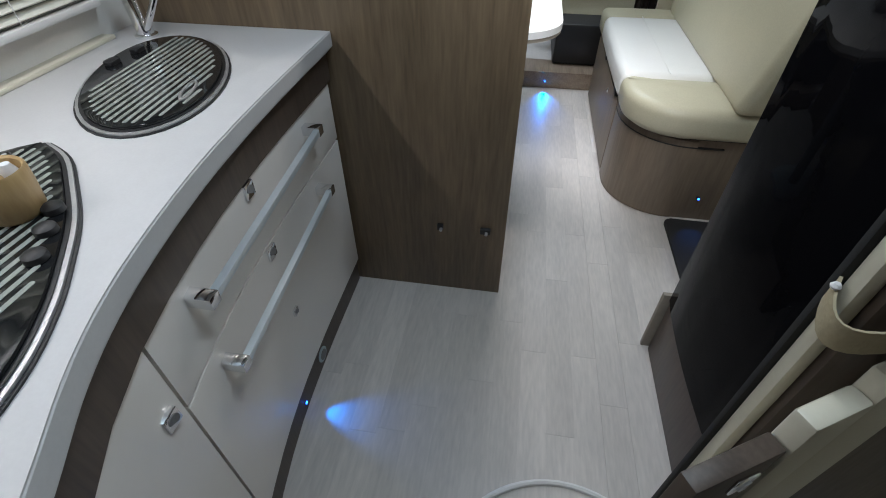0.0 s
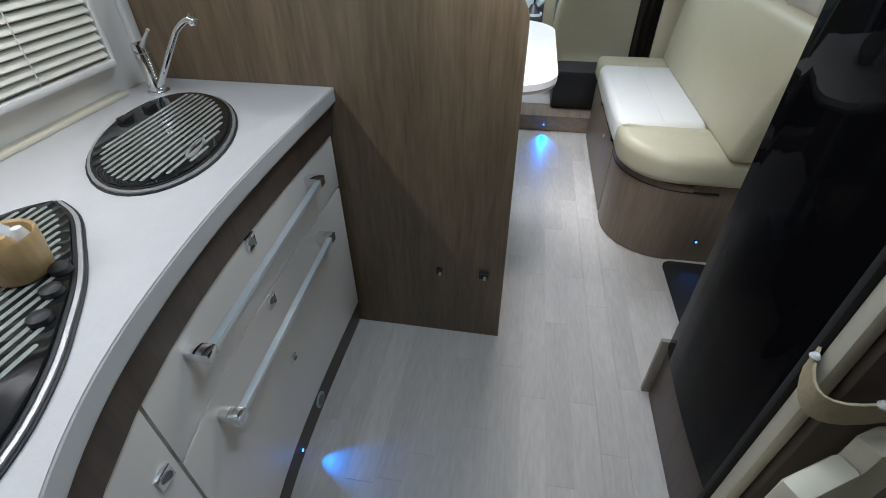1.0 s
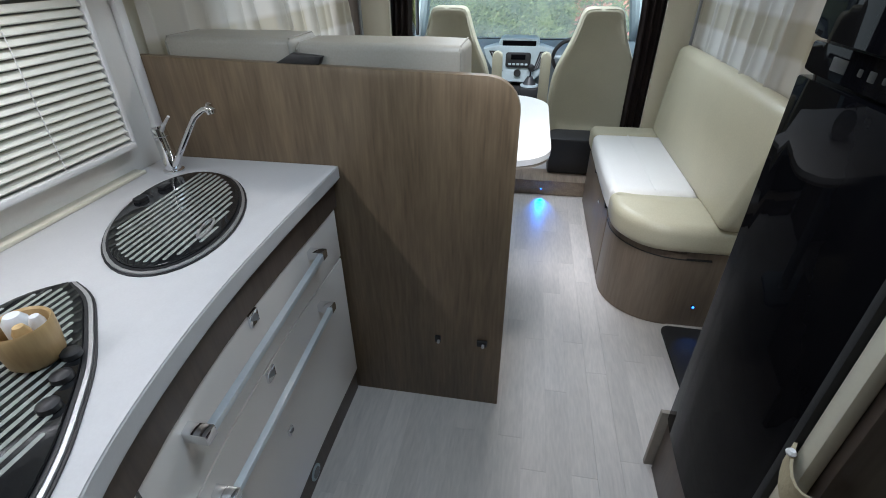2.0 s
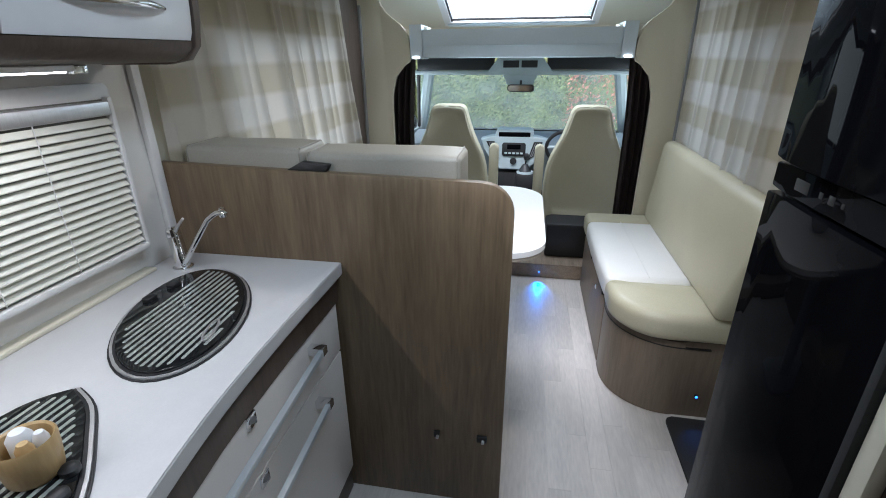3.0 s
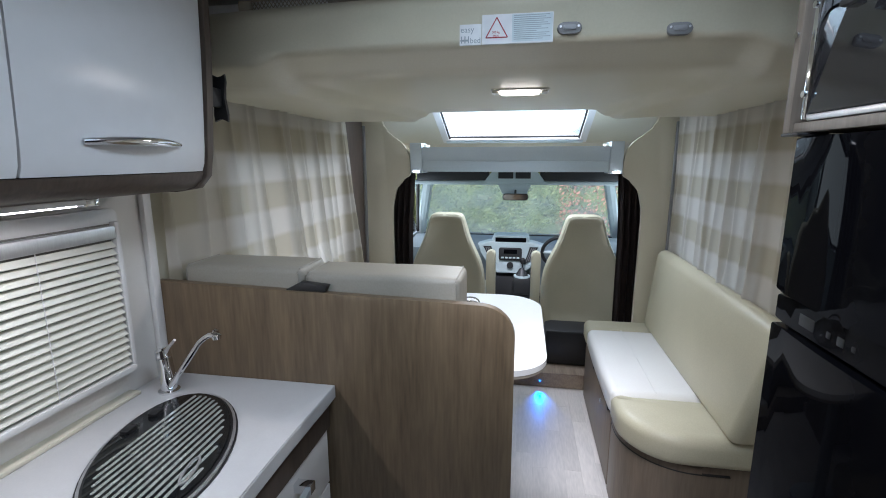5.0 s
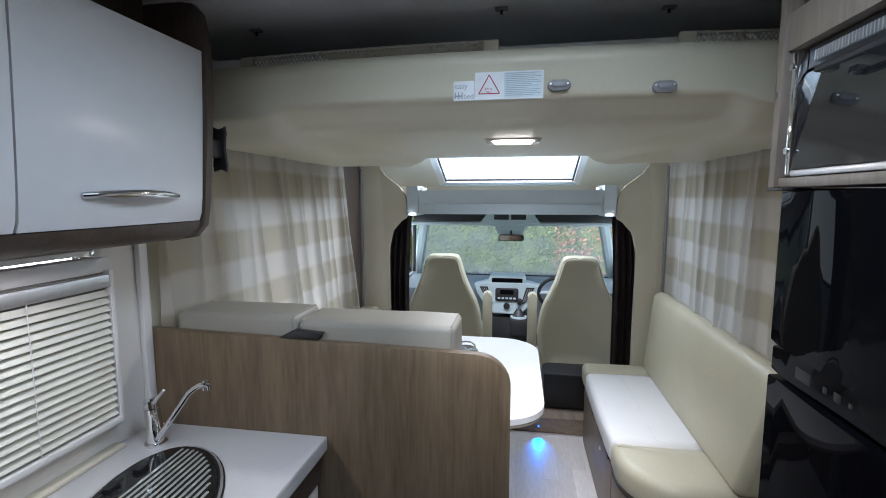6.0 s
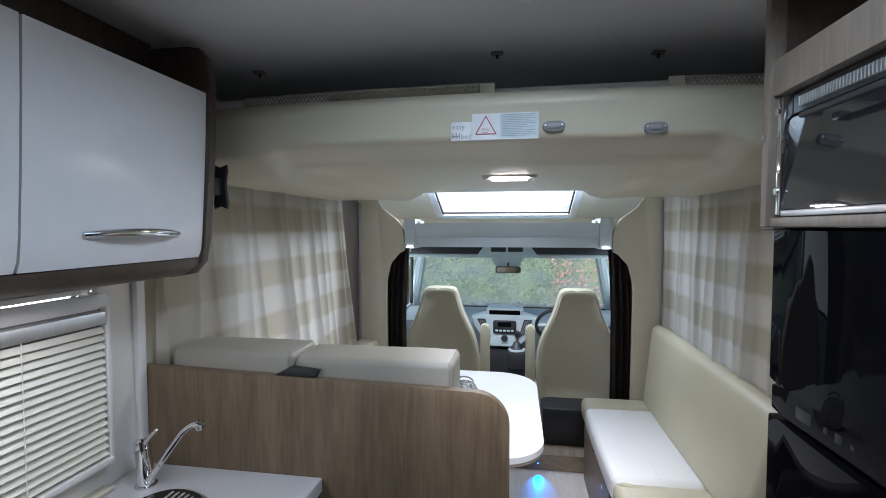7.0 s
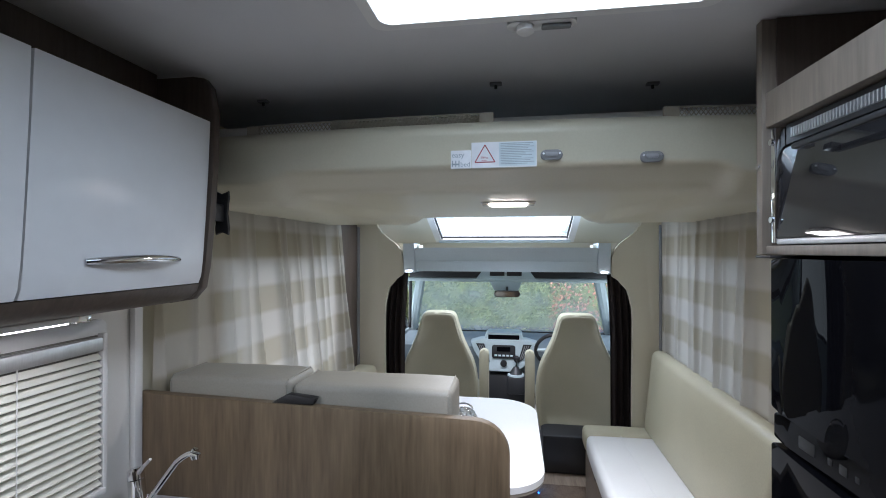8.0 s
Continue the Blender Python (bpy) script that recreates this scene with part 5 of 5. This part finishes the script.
for x in (-0.07, -0.035, 0.0, 0.035, 0.07):
    part("radio_key", boxes(((x - 0.012, 4.038, 0.675), (x + 0.012, 4.046, 0.69)), bevel=0.002), PALE_GREY, cen)
part("radio_screen", boxes(((-0.06, 4.04, 0.72), (0.06, 4.046, 0.76))), BLACK_GLOSS, cen)
for s in (-1, 1):
    bm = prism(bmnew(), [(s * 0.125, 0.62), (s * 0.18, 0.655), (s * 0.25, 0.785), (s * 0.175, 0.785)], "y", 4.046, 4.062, 0.003)
    vt = part("air_vent", bm, BLACK, cen, "black air vent")
    for k in range(3):
        x = s * (0.145 + k * 0.017)
        part("vent_fin", tube(bmnew(), [(x, 4.044, 0.645 + k * 0.008), (x + s * 0.045, 4.044, 0.775)], 0.004, 6), GREY_PLASTIC, vt)
part("hazard_knob", tube(bmnew(), [(0, 4.04, 0.61), (0, 4.062, 0.61)], 0.03, 18), BLACK, cen)
part("lower_console", boxes(((-0.15, 4.10, CF), (0.19, 4.3, 0.50)), bevel=0.02), BLACK, dash, "black lower console")
dash.location.z -= 0.045
gear = empty("gear_lever", (0.11, 4.0, 0.45), "gear lever with a dark knob on the console", "gear lever")
part("gaiter", lathe(bmnew(), (0.11, 4.06, 0.47), [(0.06, 0), (0.045, 0.03), (0.02, 0.07)], 14), BLACK, gear)
part("gaiter_frame", prism(bmnew(), oval((0.11, 4.06), 0.075, 0.06, 0), "z", 0.455, 0.475, 0.004), PALE_GREY, gear)
part("lever", tube(bmnew(), [(0.11, 4.06, 0.50), (0.115, 4.03, 0.60)], 0.009, 8), CHROME, gear)
part("knob", lathe(bmnew(), (0.115, 4.03, 0.585), [(0.014, 0), (0.026, 0.02), (0.026, 0.045), (0.012, 0.058)], 16), BLACK, gear)
tagged(part("gear_pod", boxes(((0.03, 4.0, 0.30), (0.19, 4.2, 0.456)), bevel=0.02), BLACK), "black pod that carries the gear lever", "console")
# steering wheel
sw = empty("steering_wheel", (0.47, 4.02, 0.62), "black steering wheel of the right-hand-drive cab", "steering wheel")
WC = Vector((0.455, 4.0, 0.71))
tilt = Matrix.Rotation(radians(-62), 3, "X")
part("rim", tube(bmnew(), [WC + tilt @ Vector((0.172 * math.cos(a), 0.172 * math.sin(a), 0)) for a in np.linspace(0, 2 * math.pi, 37)], 0.016, 10, False), BLACK, sw)
part("hub", tube(bmnew(), [WC + tilt @ Vector((0, 0, -0.03)), WC + tilt @ Vector((0, 0, 0.03))], 0.06, 18), BLACK, sw)
for a in (0, 180, 270):
    d = Vector((math.cos(radians(a)), math.sin(radians(a)), 0))
    part("spoke", tube(bmnew(), [WC + tilt @ (d * 0.05), WC + tilt @ (d * 0.168)], 0.014, 8), PALE_GREY if a != 270 else BLACK, sw)
part("column", tube(bmnew(), [WC + tilt @ Vector((0, 0, -0.02)), WC + Vector((0, 0.22, -0.06))], 0.04, 12), BLACK, sw)

# cab seats
def driver_seat(cx, f):
    """A swivel seat seen from behind: tapered back with narrow head, armrest on the inner side (f: +1 to the right)."""
    th = empty("swivel_chair", (cx, 3.4, CF), "cream leather cab chair with armrest and narrow headrest", "chair", "cab seats")
    half = [(0.0, 1.142), (0.085, 1.14), (0.122, 1.115), (0.143, 1.05), (0.172, 0.96), (0.212, 0.87), (0.252, 0.78), (0.278, 0.67), (0.285, 0.52), (0.27, 0.38), (0.25, 0.30)]
    half = smooth_line(half, 3)
    outline = [(cx + x, z) for x, z in half] + [(cx - x, z) for x, z in half[::-1] if x > 0]
    bm = bmnew()
    rings = []
    cxy = (cx, 0.72)
    for y, s in ((3.185, 0.80), (3.165, 0.90), (3.172, 0.96), (3.20, 1.0), (3.26, 1.0), (3.30, 0.95), (3.32, 0.85)):
        rings.append([bm.verts.new((cxy[0] + (x - cxy[0]) * s, y - (z - 0.3) * 0.03, cxy[1] + (z - cxy[1]) * (1 - (1 - s) * 0.6))) for x, z in outline])
    n = len(outline)
    for a, b in zip(rings, rings[1:]):
        for k in range(n):
            bm.faces.new((a[k], a[(k + 1) % n], b[(k + 1) % n], b[k]))
    bm.faces.new(rings[0])
    bm.faces.new(rings[-1][::-1])
    part("backrest", bm, CREAM_LEATHER, th, smooth=70)
    seam = [(cxy[0] + (x - cxy[0]) * 0.965, 3.170 - (z - 0.3) * 0.03, cxy[1] + (z - cxy[1]) * 0.98) for x, z in outline]
    part("piping", tube(bmnew(), seam, 0.0016, 6, False), CREAM_LEATHER, th)
    bm = cushion(bmnew(), (cx - 0.26, 3.30, 0.36), (cx + 0.26, 3.80, 0.50), 0.04, 0.01, 4)
    part("seat", bm, CREAM_LEATHER, th)
    part("pedestal", boxes(((cx - 0.25, 2.97, CF + 0.006), (cx + 0.25, 3.75, 0.36)), bevel=0.02), BLACK, th, "black seat pedestal")
    ax = cx + f * 0.325
    part("armrest", prism(bmnew(), rounded(ax - 0.034, 0.42, ax + 0.034, 0.86, 0.03), "y", 3.22, 3.29, 0.012, 3), CREAM_LEATHER, th, "folded-up cream armrest")
    return th


driver_seat(-0.448, 1)
driver_seat(0.532, -1)
# dark cab curtains gathered at the posts
for s, x0, x1 in ((-1, -0.80, -0.64), (1, 0.70, 0.86)):
    bm = bmnew()
    grid = []
    for j in range(15):
        v = j / 14
        z = 0.25 + 1.19 * v
        row = []
        for i in range(41):
            u = i / 40
            lean = 0.10 * max(0, v - 0.6) ** 1.5 * (-s)
            row.append(bm.verts.new((x0 + (x1 - x0) * u + lean, 2.885 + 0.022 * math.sin(u * 26 + 0.8 * math.sin(v * 3)), z)))
        grid.append(row)
    for a, b in zip(grid, grid[1:]):
        for i in range(40):
            bm.faces.new((a[i], a[i + 1], b[i + 1], b[i]))
    bmesh.ops.solidify(bm, geom=bm.faces[:], thickness=0.002)
    tagged(part("cab_curtain", bm, DARK_CLOTH, smooth=180), "dark brown cab curtain gathered beside the opening", "curtain", "cab curtains")
marker((0.25, 2.836, 0.045), (0, -1, 0))

# hedge and shrubs in front of the vehicle
def shrub(name, x0, x1, y, z1, mat, label, seed, count):
    rnd = random.Random(seed)
    vs, fs = [], []
    for _ in range(count):
        c = Vector((rnd.uniform(x0, x1), y + rnd.uniform(-0.6, 0.6), rnd.uniform(-0.7, z1 + 0.4 * math.sin(rnd.uniform(0, 6)))))
        a = Vector((rnd.gauss(0, 1), rnd.gauss(0, 1), rnd.gauss(0, 1))).normalized()
        b = a.orthogonal().normalized()
        c2 = a.cross(b)
        r = rnd.uniform(0.02, 0.05)
        k = len(vs)
        vs += [c - b * r, c + c2 * r * 0.5, c + b * r, c - c2 * r * 0.5]
        fs.append((k, k + 1, k + 2, k + 3))
    me = bpy.data.meshes.new(name)
    me.from_pydata([tuple(v) for v in vs], [], fs)
    me.materials.append(mat)
    return tagged(new(name, me), label, "hedge", kind="stuff")


shrub("hedge", -14, 1.3, 10, 4.6, HEDGE, "green leafy hedge beyond the windscreen", 1, 70000)
shrub("red_shrub", 0.8, 12, 9.4, 4.2, RED_BUSH, "reddish autumn shrub beyond the windscreen", 2, 32000)
structure("backdrop", boxes(((-40, 14, -0.7), (40, 14.2, 7))), HEDGE, "distant dark green hedge", "backdrop")

# ---- floor planks, last ----
PW, PL = 0.0805, 0.62
rnd = random.Random(3)
meshes = {}
x = XL + 0.001
while x < XR - 0.01:
    x1 = min(x + PW, XR - 0.001)
    y = -1.2 - rnd.uniform(0.1, 0.8)
    while y < 2.83:
        a, b = max(y, -1.2), min(y + PL, 2.836)
        if b - a > 0.02:
            key = (round(x1 - x, 3), round(b - a, 3))
            if key not in meshes:
                bm = box(bmnew(), (-(key[0]) / 2 + 0.0003, -key[1] / 2 + 0.0003, -0.004), (key[0] / 2 - 0.0003, key[1] / 2 - 0.0003, 0.0))
                me = bpy.data.meshes.new("plank")
                bm.to_mesh(me)
                bm.free()
                me.materials.append(PLANK)
                meshes[key] = me
            ob = new("plank", meshes[key])
            ob.parent = floor
            ob.location = Vector(((x + x1) / 2, (a + b) / 2, 0.0)) - PLACE["floor"]
        y += PL
    x = x1
